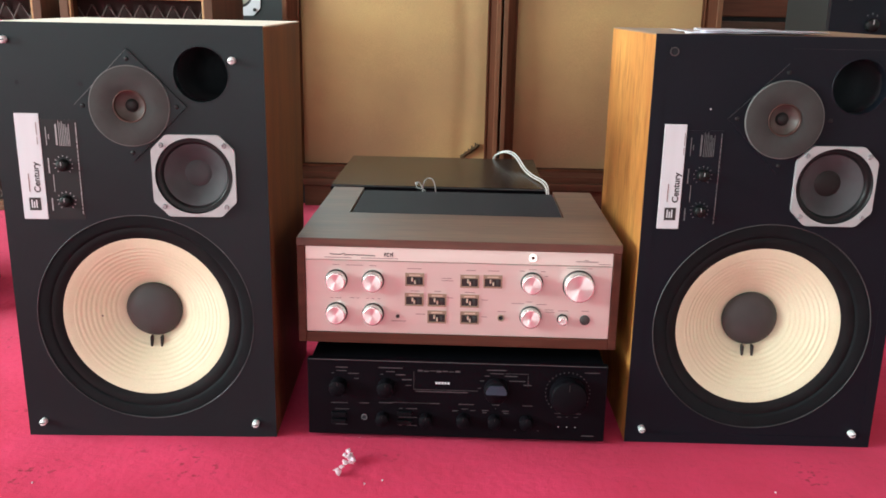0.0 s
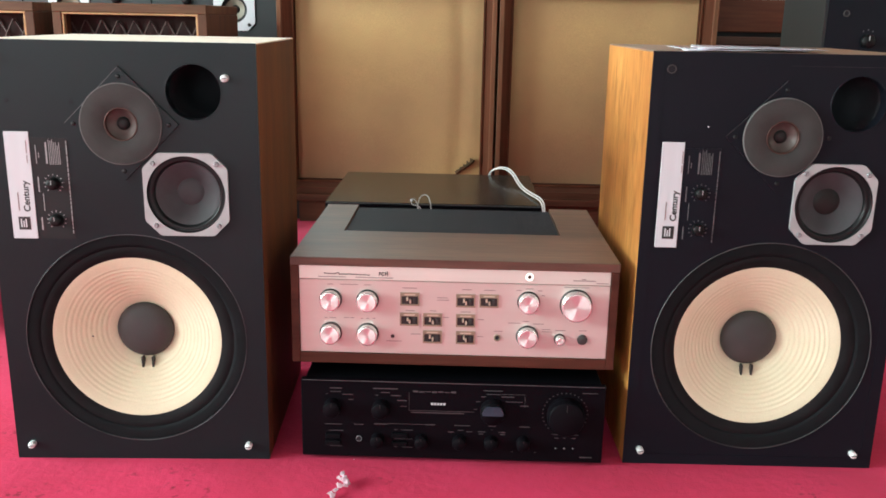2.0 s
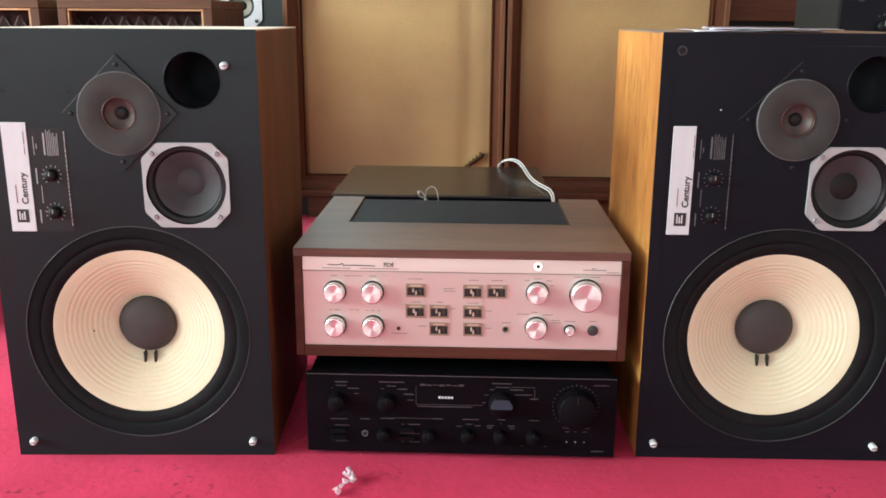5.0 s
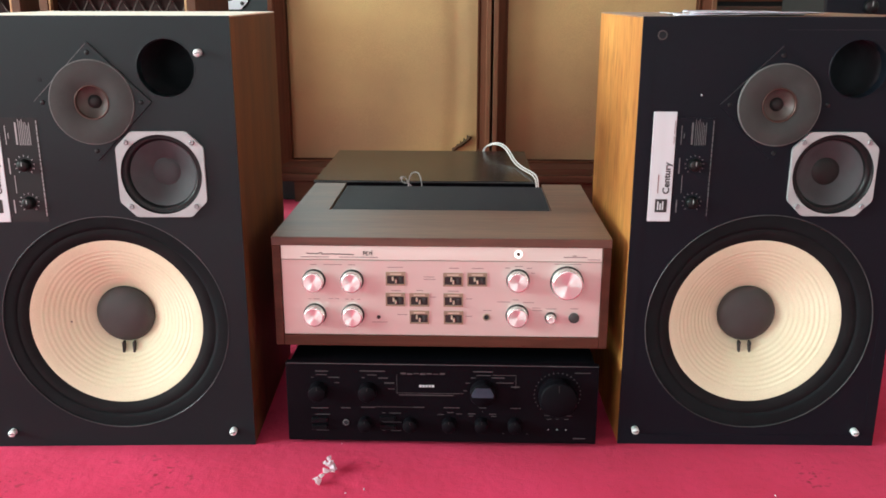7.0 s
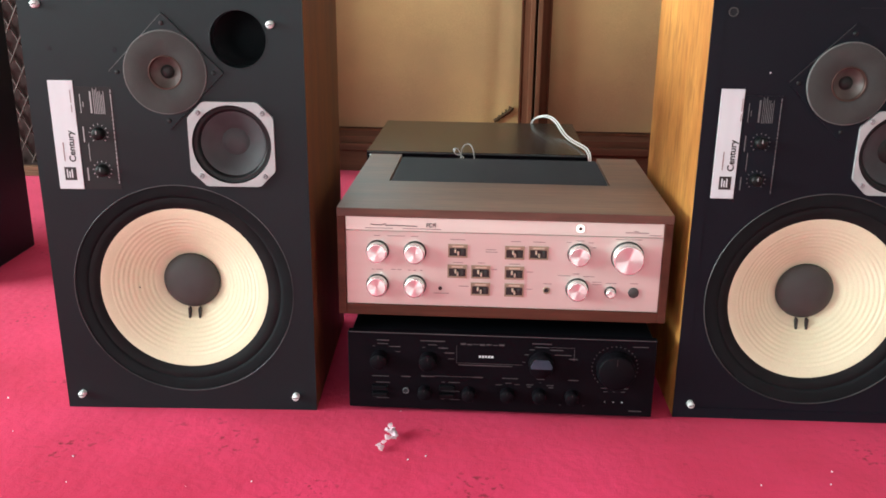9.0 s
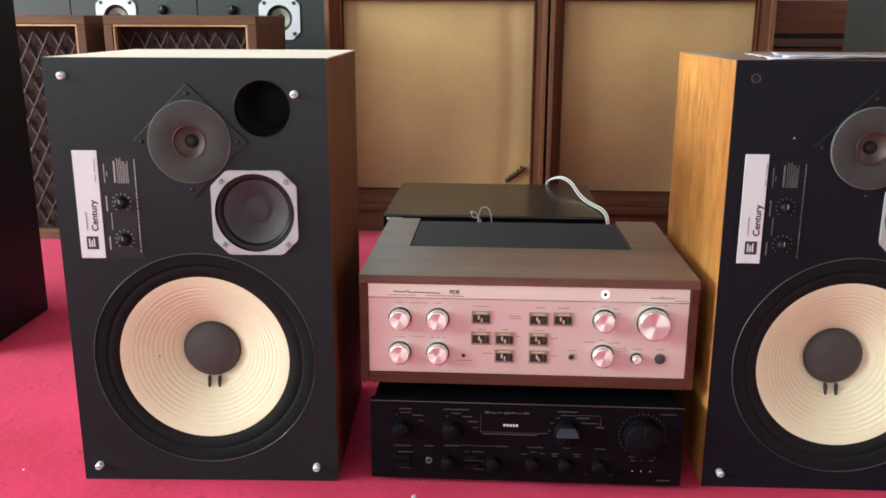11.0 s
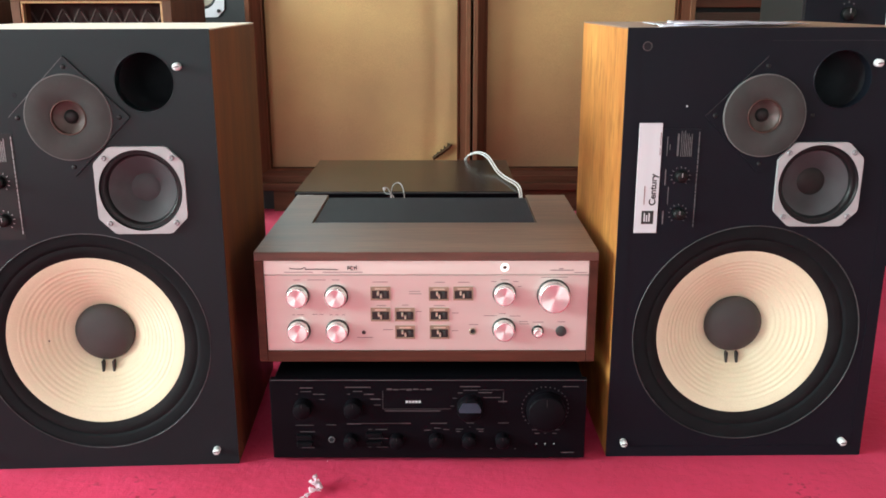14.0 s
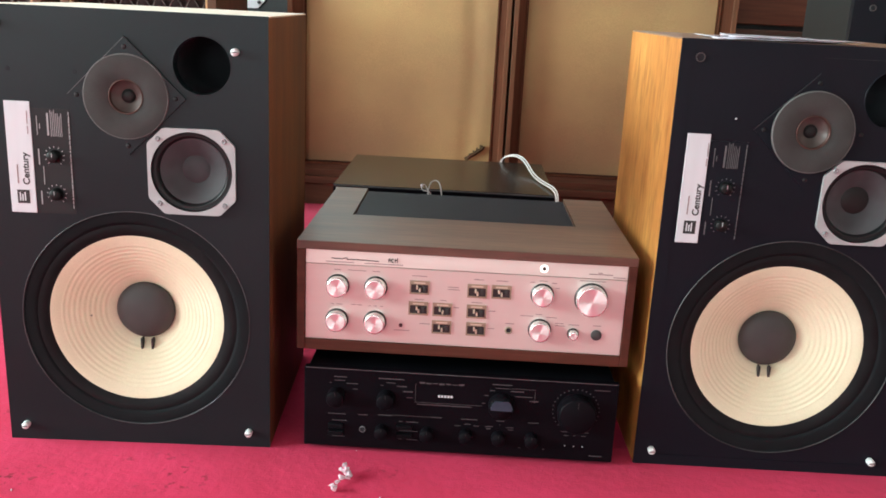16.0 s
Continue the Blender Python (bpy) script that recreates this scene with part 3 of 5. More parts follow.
    # tweeter on its square plate, stood on a corner
    c = (-0.0025, 0, 0.4892) if holes_only else (0.002, 0, 0.492)
    h = 0.076
    di = holed(lambda a: h / (abs(math.cos(a)) + abs(math.sin(a))), 0.0222, -0.0008 if holes_only else -0.0030, 0.0006, 64)
    bmesh.ops.translate(di, verts=di.verts[:], vec=c)
    tw = part("tweeter_plate", di, baffle_mat, sp, "thin square mounting plate in baffle colour")
    # upper left strip: scuffs and painted glint; upper right strip: painted shade line
    for k, (dx, dz) in enumerate(((-0.5, 0.5), (0.5, 0.5))):
        if k == 0 or not holes_only:
            we = part("plate_edge_strip", bx(-0.052, 0.052, -0.0014 if holes_only else -0.0034, -0.0008 if holes_only else -0.0029, -0.0004 - 0.0004 * k, 0.0004 + 0.0004 * k), (EDGE_DIM if holes_only else RING_EDGE) if k == 0 else RIM_BLACK, tw, "thin plate edge strip for scuffs, painted glint and shade")
            we.matrix_basis = pose(c[0] + dx * h * 0.99, 0, c[2] + dz * h * 0.99, 0, -45 if k == 0 else 45, 0)
    fr_out = 0.0533 if holes_only else 0.0545
    part("foam_ring", lathe([(fr_out, -0.001), (fr_out, -0.004), (fr_out - 0.0007, -0.0052), (fr_out - 0.002, -0.0056), (0.0235, -0.0056), (0.0222, -0.0046), (0.0222, -0.002)], 72, c), FOAM, tw, "round grey foam ring", True)
    # thin paler ring: the rim's highlight painted as lighter foam
    part("foam_highlight", lathe([(fr_out + 0.0002, -0.0034), (fr_out + 0.0001, -0.0050), (fr_out - 0.0006, -0.0058), (fr_out - 0.0013, -0.0057)], 72, c), FOAM_HIGHLIGHT, tw, "", True)
    part("copper_ring", lathe([(0.0226, -0.005), (0.0216, -0.006), (0.0202, -0.005), (0.0196, -0.0012)], 48, c), COPPER, tw, "thin copper-coloured ring", True)
    part("cone", lathe([(0.0198, -0.0018), (0.0172, 0.0016), (0.013, 0.005), (0.0085, 0.007)], 40, c), TWEET_CONE, tw, "pale pinkish cone", True)
    part("dome", lathe([(0.0090, 0.0068), (0.0084, 0.0044), (0.006, 0.0026), (0.003, 0.0018), (0, 0.0015)], 32, c), DARK_FELT, tw, "dark centre dome", True)
    for a in (0, 1, 2, 3):
        share("screw", mesh_of("screw", lathe([(0.003, 0), (0.003, -0.001), (0.002, -0.0016), (0, -0.0016)], 12), RIM_BLACK, True) if a == 0 else [o for o in tw.children if o.name.startswith("screw")][0].data, tw, (c[0] + 0.063 * (a == 0) - 0.063 * (a == 1), -0.0008 if holes_only else -0.0030, c[2] + 0.063 * (a == 2) - 0.063 * (a == 3)))
    # name plate with the controls beside it
    lab = part("name_plate", bx(-0.1615, -0.1312 if holes_only else -0.1285, -0.0012, 0.0006, 0.333, 0.480, 0.0004, 1), LABEL, sp, "white metal name plate with black lettering")
    part("emblem", bx(-0.1525, -0.1365, -0.0016, -0.0012, 0.3455, 0.3635), INK, lab, "black square emblem")
    for k in range(3):
        part("emblem_bar", bx(-0.1495 + 0.0032 * k, -0.1478 + 0.0032 * k, -0.002, -0.0016, 0.349, 0.3605 - 0.0025 * (k == 1)), LABEL, lab)
    word = part("lettering", lettering("Century", 0.0122, 0.043), INK, lab)
    word.matrix_basis = pose(-0.1352, -0.0014, 0.3705, 0, -90, 0)
    part("print_bar", bx(-0.1508, -0.1494, -0.0016, -0.0012, 0.372, 0.397), GREY_INK, lab)
    part("print_bar", bx(-0.1335, -0.1325, -0.0016, -0.0012, 0.438, 0.448), GREY_INK, lab)
    part("print_bar", bx(-0.1335, -0.1325, -0.0016, -0.0012, 0.451, 0.468), GREY_INK, lab)
    lab.location.x += lab_dx
    pad = part("control_panel", bx(-0.1275, -0.078, -0.0004, 0.0006, 0.333, 0.472), baffle_mat if holes_only else RIM_BLACK, sp, "black control panel with fine white print")
    knob = mesh_of("knob", lathe([(0.0085, 0), (0.008, -0.006), (0.0072, -0.0085), (0.0058, -0.0095), (0, -0.0095)], 28), CONTROL_KNOB, True)
    tick = mesh_of("tick", bx(-0.0005, 0.0005, -0.0003, 0.0, -0.0011, 0.0011), PRINT_WORN if holes_only else PRINT)
    for kz in (0.410, 0.3595):
        k = share("knob", knob, pad, (-0.1015, -0.0004, kz), label="small black level knob")
        part("pointer", bx(-0.102, -0.101, -0.0102, -0.0099, kz, kz + 0.0055), PRINT, pad)
        for a in range(-5, 6):
            an = radians(90 + a * 28)
            share("tick", tick, pad, (-0.1015 + 0.0122 * math.cos(an), -0.0004, kz + 0.0122 * math.sin(an)), (0, 90 - math.degrees(an), 0))
    for x, z0, z1, t in [(-0.1215, 0.345, 0.363, 0.0016), (-0.1215, 0.398, 0.419, 0.0016), (-0.1215, 0.437, 0.462, 0.001), (-0.118, 0.445, 0.452, 0.001),
                         (-0.1165, 0.372, 0.396, 0.0009), (-0.1075, 0.437, 0.466, 0.0022), (-0.1035, 0.436, 0.470, 0.0008), (-0.1012, 0.436, 0.468, 0.0008), (-0.0989, 0.436, 0.470, 0.0008), (-0.0966, 0.436, 0.466, 0.0008)]:
        part("print_bar", bx(x - t / 2, x + t / 2, -0.0008, -0.0004, z0, z1), PRINT_WORN if holes_only else PRINT, pad)
    rnd = random.Random(8)
    z = 0.341
    while z < 0.468:
        ln = rnd.uniform(0.003, 0.009)
        part("print_bar", bx(-0.0809, -0.0797, -0.0008, -0.0004, z, min(z + ln, 0.4685)), PRINT_WORN if holes_only else PRINT, pad)
        z += ln + rnd.uniform(0.0008, 0.0016)
    for k in range(3):
        part("print_bar", bx(-0.0947 + 0.0022 * k, -0.0939 + 0.0022 * k, -0.0008, -0.0004, 0.436, 0.466 - 0.004 * (k == 1)), PRINT_WORN if holes_only else PRINT, pad)
    pad.location.x += ctl_dx
    # grille pegs
    peg = mesh_of("grille_peg", lathe([(0.005, 0.0), (0.005, -0.008), (0.0043, -0.0095), (0.0, -0.0098)], 20), PEG, True)
    slot = mesh_of("slot", bx(-0.0006, 0.0006, -0.0102, -0.0096, -0.0038, 0.0038), DARK_PLASTIC)
    for k, (px, pz) in enumerate([(-0.158, 0.577), (0.137 if holes_only else 0.142, 0.556 if holes_only else 0.5545), (-0.160, 0.0235), (0.154, 0.0235)]):
        if k in holes_only:
            so = part("peg_socket", lathe([(0.0062, 0.0006), (0.0062, -0.0006), (0.0052, -0.0008), (0.0048, 0.0005), (0, 0.0005)], 24, (px, 0, pz)), CAP, sp, "empty metal peg socket")
            part("socket_hole", lathe([(0.0046, 0.0003), (0, 0.0003)], 20, (px, 0, pz)), VOID, so)
        else:
            p = share("grille_peg", peg, sp, (px, 0.0006, pz), label="bright metal grille peg")
            share("slot", slot, p, (0, 0, 0), (0, 84, 0))
    if holes_only:
        part("scratch", bx(0.0, w - 0.004, 0.0002, 0.0006, SH - e - 0.0003, SH - e + 0.0003), WORN_EDGE, sp, "faint grey scratch line")
        part("small_nail", lathe([(0.0012, 0.0006), (0.001, -0.0006), (0, -0.0008)], 12, (-0.1025, 0, 0.5015)), PEG, sp, "tiny bright nail head")
    else:
        for hx, hz in ((-0.1475, 0.521), (-0.063, 0.520)):
            part("small_hole", lathe([(0.003, -0.0001), (0.0024, -0.0004), (0.0016, -0.0002), (0, -0.0002)], 16, (hx, 0, hz)), VOID, sp, "small dark screw hole")
    return sp


th = radians(2.7)
loudspeaker((-0.024 - SW / 2 * math.cos(th), 0.157 - SW / 2 * math.sin(th), 0), 2.7, BAFFLE_GREY, WALNUT, PALE_TOP, "walnut loudspeaker with charcoal baffle and pale worn top on red carpet", 0.0055, 0.006)
loudspeaker((0.5 + SW / 2, 0.180, 0), 0.8, BAFFLE_BLACK, OAK, WALNUT_TOP, "orange wood loudspeaker with black baffle and papers lying on top", -0.001, -0.0032, (0,))


# ---- wooden integrated amplifier ----
def wooden_amplifier():
    am = thing("integrated_amplifier", (0, 0, 0), 0, "walnut-cased amplifier with a champagne metal front, resting on a black amplifier", "amplifier")
    x0, x1, y0, y1, z0, z1 = 0.009, 0.477, 0.180, 0.548, 0.146, 0.3055
    t = 0.012
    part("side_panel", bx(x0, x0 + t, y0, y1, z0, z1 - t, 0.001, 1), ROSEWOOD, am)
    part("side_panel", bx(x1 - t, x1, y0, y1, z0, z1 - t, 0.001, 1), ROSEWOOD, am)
    top = bmesh.new()
    gx0, gx1, gy0 = 0.064, 0.409, 0.346
    bx(x0, x1, y0 + 0.002, gy0, z1 - t, z1, bm=top)
    bx(x0, gx0, gy0, y1, z1 - t, z1, bm=top)
    bx(gx1, x1, gy0, y1, z1 - t, z1, bm=top)
    bmesh.ops.remove_doubles(top, verts=top.verts[:], dist=1e-5)
    part("top_panel", top, ROSEWOOD_TOP, am, "walnut top board, lighter than the sides")
    part("front_edge", bx(x0, x1, y0 - 0.0002, y0 + 0.002, z1 - t, z1 - 0.0002, 0.0005, 1), ROSEWOOD_EDGE, am, "red-brown front edge, toned between top and sides")
    part("front_rail", bx(x0 + t, x1 - t, y0, y0 + 0.02, z0, z0 + 0.016, 0.0008, 1), ROSEWOOD, am)
    part("back_panel", bx(x0 + t, x1 - t, y1 - 0.004, y1, z0 + 0.016, z1 - 0.014), BLACK_METAL, am)
    part("base_plate", bx(x0 + t, x1 - t, y0 + 0.02, y1 - 0.004, z0 + 0.004, z0 + 0.008), BLACK_METAL, am)
    gr = part("top_grille", bx(gx0, gx1, gy0, y1 - 0.005, z1 - 0.009, z1 - 0.006), GRILLE, am, "black perforated ventilation grille")
    rod = mesh_of("grille_bar", bx(gx0 + 0.002, gx1 - 0.002, -0.0009, 0.0009, 0, 0.0022), GRILLE)
    for k in range(38):
        share("grille_bar", rod, gr, (0, gy0 + 0.006 + k * 0.0051, z1 - 0.006))
    fz0, fz1 = 0.162, 0.293
    fx0, fx1 = 0.021, 0.465
    yf = y0 + 0.003
    pl = part("front_plate", bx(fx0, fx1, yf, yf + 0.006, fz0, 0.2722, 0.0006, 1), CHAMPAGNE, am, "pinkish champagne brushed metal front plate")
    band = bx(fx0, fx1, yf - 0.0012, yf + 0.006, 0.2732, fz1, 0.0006, 1)
    for v in band.verts:
        if v.co.y < yf + 0.003:
            v.co.y += 0.0016 * (v.co.z - 0.2732) / (fz1 - 0.2732)
    part("upper_band", band, CHAMPAGNE, am, "raised champagne metal band leaning back slightly")
    part("dark_slot", bx(fx0 - 0.0008, fx1 + 0.0008, yf + 0.006, yf + 0.012, fz0 - 0.001, fz1 + 0.001), DARK_PLASTIC, am)

    def turned(r, depth, face):
        side = mesh_of("knob", lathe([(r, 0.0), (r, -depth + 0.0015), (r - 0.0015, -depth), (r - 0.0022, -depth)], 48), KNOB_SIDE, True)
        cap = mesh_of("knob_face", lathe([(r - 0.0022, -depth), (0.0005, -depth + face * 0.3)], 48), KNOB, True)
        # dark ring modelled in place of the shadow round the knob
        skirt = mesh_of("knob_shadow_ring", lathe([(r + 0.0017, 0.0), (r + 0.0016, -0.0022), (r - 0.001, -0.0022)], 40), DARK_PLASTIC, True)
        return side, cap, skirt

    mid, big, tiny = turned(0.0146, 0.0135, 0.0016), turned(0.0214, 0.017, 0.0022), turned(0.0066, 0.012, 0.0012)
    for kx, kz, (side, cap, skirt) in [(0.066, 0.2425, mid), (0.1192, 0.2425, mid), (0.0655, 0.192, mid), (0.1192, 0.192, mid), (0.350, 0.2455, mid), (0.350, 0.194, mid), (0.4175, 0.2435, big), (0.397, 0.191, tiny)]:
        k = share("knob", side, am, (kx, yf, kz), label="spun bright aluminium knob")
        share("knob_face", cap, k, (0, 0, 0))
        share("knob_shadow_ring", skirt, k, (0, 0, 0))
    # lever switches in bronze bezels
    bz = bmesh.new()
    for a, b, c, d in ((-0.0138, -0.0118, -0.0098, 0.0098), (0.0118, 0.0138, -0.0098, 0.0098), (-0.0118, 0.0118, 0.0045, 0.0098), (-0.0118, 0.0118, -0.0098, -0.0075)):
        bx(a, b, -0.0016, 0.0, c, d, bm=bz)
    bezel = mesh_of("switch_bezel", bz, BRONZE)
    well = mesh_of("switch_well", bx(-0.0118, 0.0118, -0.0004, 0.0, -0.0075, 0.0045), DARK_PLASTIC)
    lever = mesh_of("lever", bx(-0.0013, 0.0013, -0.0055, -0.0004, -0.0035, 0.0018, 0.0006, 1), BRASS)
    # grey block that plays the shade next to the levers
    rest = mesh_of("lever_shade", bx(-0.0022, 0.0022, -0.003, -0.0004, -0.005, 0.0025, 0.0006, 1), CAP)
    mark = mesh_of("switch_print", bx(-0.008, 0.008, -0.002, -0.0016, 0.0060, 0.0080), BRASS)
    for k, (kx, kz) in enumerate([(0.180, 0.246), (0.1795, 0.2155), (0.213, 0.2155), (0.213, 0.1895), (0.260, 0.2455), (0.2935, 0.246), (0.2605, 0.2155), (0.261, 0.1895)]):
        b = share("switch_bezel", bezel, am, (kx, yf, kz), label="small bronze-framed lever switch")
        share("switch_well", well, b, (0, 0, 0))
        share("switch_print", mark, b, (0, 0, 0))
        share("lever", lever, b, (-0.0035 + 0.0012 * (k % 3 == 1), 0, 0.0018))
        share("lever", lever, b, (0.0006, 0, -0.0018))
        share("lever_shade", rest, b, (0.0065, 0, 0))
    # sockets and lamp
    part("headphone_socket", lathe([(0.0052, 0), (0.0052, -0.0014), (0.0036, -0.0016), (0.0032, -0.0002), (0, -0.0002)], 28, (0.307, yf, 0.1905)), BRONZE, am, "small dark round socket", True)
    part("socket_hole", lathe([(0.0033, -0.0006), (0, -0.0006)], 20, (0.307, yf, 0.1905)), VOID, am)
    part("power_button", lathe([(0.0075, 0), (0.0075, -0.002), (0.0068, -0.0026), (0, -0.0026)], 32, (0.4295, yf, 0.191)), CAP, am, "dark round push button", True)
    part("small_socket", lathe([(0.0028, 0), (0.0028, -0.001), (0, -0.001)], 20, (0.1555, yf, 0.189)), DARK_PLASTIC, am)
    part("lamp_ring", lathe([(0.0054, -0.0012), (0.0054, -0.0024), (0.0032, -0.0026), (0.0028, -0.0012)], 32, (0.350, yf, 0.2835)), LAMP_GLOW, am, "glowing white power lamp ring", True)
    part("lamp_centre", lathe([(0.003, -0.0014), (0.002, -0.0028), (0, -0.003)], 20, (0.350, yf, 0.2835)), COPPER, am, "", True)
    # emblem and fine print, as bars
    yb = yf - 0.0012
    script = [(0.0565, 0.2822), (0.060, 0.2812), (0.067, 0.2815), (0.0735, 0.2808), (0.0762, 0.2838), (0.0792, 0.2822), (0.0772, 0.2800), (0.0825, 0.2812), (0.0885, 0.2806), (0.094, 0.2816), (0.0975, 0.2804), (0.103, 0.2814), (0.1075, 0.2802), (0.115, 0.2808), (0.1225, 0.2802)]
    part("emblem_script", tube([(x, yb + 0.0016 * (z - 0.2732) / 0.02 - 0.0002, z) for x, z in script], 0.00062, 6), INK, am, "thin black flowing emblem", True)
    for a, b, z, h in [(0.1355, 0.1363, 0.2825, 0.005), (0.1363, 0.139, 0.2825, 0.0009), (0.1363, 0.1385, 0.2848, 0.0008), (0.1395, 0.1403, 0.2825, 0.005), (0.1403, 0.143, 0.2802, 0.0009), (0.1403, 0.1428, 0.2848, 0.0008), (0.1445, 0.1453, 0.2825, 0.005), (0.1472, 0.1481, 0.2832, 0.0066), (0.1453, 0.1472, 0.2832, 0.0009)]:
        part("emblem_bar", bx(a, b, yb - 0.0005, yb + 0.0014, z - h / 2, z + h / 2), INK, am)
    for a, b, z in [(0.049, 0.088, 0.2768), (0.102, 0.156, 0.2768), (0.412, 0.444, 0.2795), (0.424, 0.430, 0.2815), (0.445, 0.462, 0.2762)]:
        part("print_bar", bx(a, b, yb - 0.0002, yb + 0.0012, z - 0.0005, z + 0.0005), GREY_INK, am)
    knob_print = [(0.061, 0.070, 0.2655), (0.08, 0.105, 0.2655), (0.114, 0.124, 0.2655), (0.057, 0.061, 0.215), (0.064, 0.073, 0.215), (0.085, 0.092, 0.2155), (0.094, 0.1, 0.2155), (0.109, 0.113, 0.215), (0.117, 0.121, 0.215), (0.126, 0.130, 0.215)]
    switch_print = [(0.146, 0.168, 0.1815), (0.169, 0.190, 0.2625), (0.174, 0.187, 0.2285), (0.209, 0.218, 0.229), (0.228, 0.236, 0.2195), (0.219, 0.234, 0.249), (0.219, 0.236, 0.2455), (0.182, 0.196, 0.193), (0.2545, 0.268, 0.262), (0.286, 0.302, 0.262), (0.253, 0.268, 0.2285)]
    right_print = [(0.278, 0.287, 0.2175), (0.278, 0.287, 0.1915), (0.302, 0.314, 0.2005), (0.332, 0.339, 0.263), (0.345, 0.356, 0.2655), (0.362, 0.369, 0.263), (0.368, 0.373, 0.256), (0.322, 0.340, 0.2135), (0.343, 0.352, 0.2165), (0.358, 0.373, 0.213), (0.371, 0.383, 0.205), (0.371, 0.385, 0.2015),
                    (0.39, 0.405, 0.204), (0.424, 0.435, 0.2045), (0.40, 0.436, 0.2692)]
    for a, b, z in knob_print + switch_print + right_print:
        part("print_bar", bx(a, b, yf - 0.0004, yf, z - 0.0004, z + 0.0004), GREY_INK, am)
    foot = mesh_of("foot", bx(-0.016, 0.016, -0.016, 0.016, 0, 0.018, 0.002, 1), RUBBER)
    for fx in (0.055, 0.43):
        for fy in (0.27, 0.515):
            share("foot", foot, am, (fx, fy, 0.128))
    return am


# same walnut in lighter tones: front edge a little, top board most
ROSEWOOD_EDGE = wood("amplifier_walnut_edge", (0.065, 0.024, 0.016), (0.13, 0.055, 0.038), 26, 0.35, "x", run=0.1)
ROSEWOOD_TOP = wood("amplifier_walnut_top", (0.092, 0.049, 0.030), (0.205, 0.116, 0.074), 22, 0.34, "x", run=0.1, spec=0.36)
wooden_amplifier()


# ---- black amplifier under it ----
def black_amplifier():
    am = thing("stereo_amplifier", (0, 0, 0), 0, "black metal stereo amplifier with many knobs, standing on red carpet", "amplifier")
    x0, x1, yf, y1, z1 = 0.024, 0.466, 0.162, 0.545, 0.127
    part("casing", bx(x0 + 0.004, x1 - 0.004, yf + 0.012, y1, 0.012, z1 - 0.0015, 0.002, 1), BLACK_METAL, am)
    rib = mesh_of("vent_rib", bx(-0.14, 0.14, -0.0012, 0.0012, 0, 0.0015), BLACK_METAL)
    for k in range(16):
        share("vent_rib", rib, am, (0.245, 0.25 + k * 0.012, z1 - 0.0015))
    part("front_plate", bx(x0, x1, yf, yf + 0.012, 0.006, z1, 0.0012, 1), BLACK_PANEL, am, "black anodised front plate")
    part("edge_line", bx(x0 + 0.002, x1 - 0.002, yf - 0.0003, yf + 0.001, z1 - 0.0014, z1 - 0.0005), EDGE_GREY, am)
    foot = mesh_of("foot", lathe([(0, 0), (0.018, 0), (0.02, 0.012), (0, 0.012)], 20), RUBBER)
    for fx in (0.07, 0.42):
        for fy in (0.21, 0.5):
            share("foot", foot, am, (fx, fy, 0.0), (90, 0, 0))

    def knob_mesh(r, depth):
        return mesh_of("knob", lathe([(r, 0), (r * 0.97, -depth + 0.001), (r * 0.9, -depth), (0, -depth)], 40), KNOB_BLACK, True)

    upper, lower, vol = knob_mesh(0.0125, 0.018), knob_mesh(0.0098, 0.014), knob_mesh(0.0265, 0.022)
    for kx, kz, me, r, d in [(0.070, 0.0865, upper, 0.0125, 0.018), (0.1405, 0.0865, upper, 0.0125, 0.018), (0.4085, 0.0835, vol, 0.0265, 0.022), (0.1355, 0.0355, lower, 0.0098, 0.014), (0.2, 0.0355, lower, 0.0098, 0.014), (0.2555, 0.0365, lower, 0.0098, 0.014), (0.302, 0.0365, lower, 0.0098, 0.014), (0.349, 0.0365, lower, 0.0098, 0.014)]:
        k = share("knob", me, am, (kx, yf, kz), label="black ribbed control knob")
        if r > 0.012:
            part("grip_ring", lathe([(r * 1.02, -d * 0.35), (r * 1.03, -d * 0.6), (r * 0.99, -d * 0.85)], 40), KNOB_BLACK, k, "", True)
        part("pointer", bx(-0.0005, 0.0005, -d - 0.0003, -d, r * 0.45, r * 0.85), DARK_PLASTIC, k)
    sel = part("selector_knob", lathe([(0.018, 0), (0.0175, -0.014), (0.0165, -0.016), (0, -0.016)], 40, (0.303, yf, 0.0865)), KNOB_BLACK, am, "black source selector knob with blue-grey top", True)
    part("selector_window", prism([(0.2885, 0.0845), (0.3175, 0.0845), (0.3185, 0.088), (0.3155, 0.0945), (0.3125, 0.0985), (0.2935, 0.0985), (0.2905, 0.0945), (0.2875, 0.088)], yf - 0.0172, yf - 0.016, 0.0), BLUE_KNOB, sel)
    part("headphone_socket", lathe([(0.0046, 0), (0.0046, -0.0012), (0.0039, -0.0016), (0.0034, -0.0012)], 28, (0.108, yf, 0.0355)), GREY_PANEL, am, "bright ring round the headphone socket", True)
    part("socket_hole", lathe([(0.0032, -0.0008), (0, -0.0008)], 20, (0.108, yf, 0.0355)), VOID, am)
    button = mesh_of("push_button", bx(-0.011, 0.011, -0.005, 0, -0.0035, 0.0035, 0.0008, 1), BLACK_METAL)
    for kx, kz in ((0.07, 0.040), (0.07, 0.029), (0.168, 0.0435), (0.168, 0.030)):
        share("push_button", button, am, (kx, yf, kz))
    # volume scale: a ring of small dots
    dot = mesh_of("scale_dot", bx(-0.0008, 0.0008, -0.0003, 0.0, -0.0008, 0.0008), PRINT_DIM)
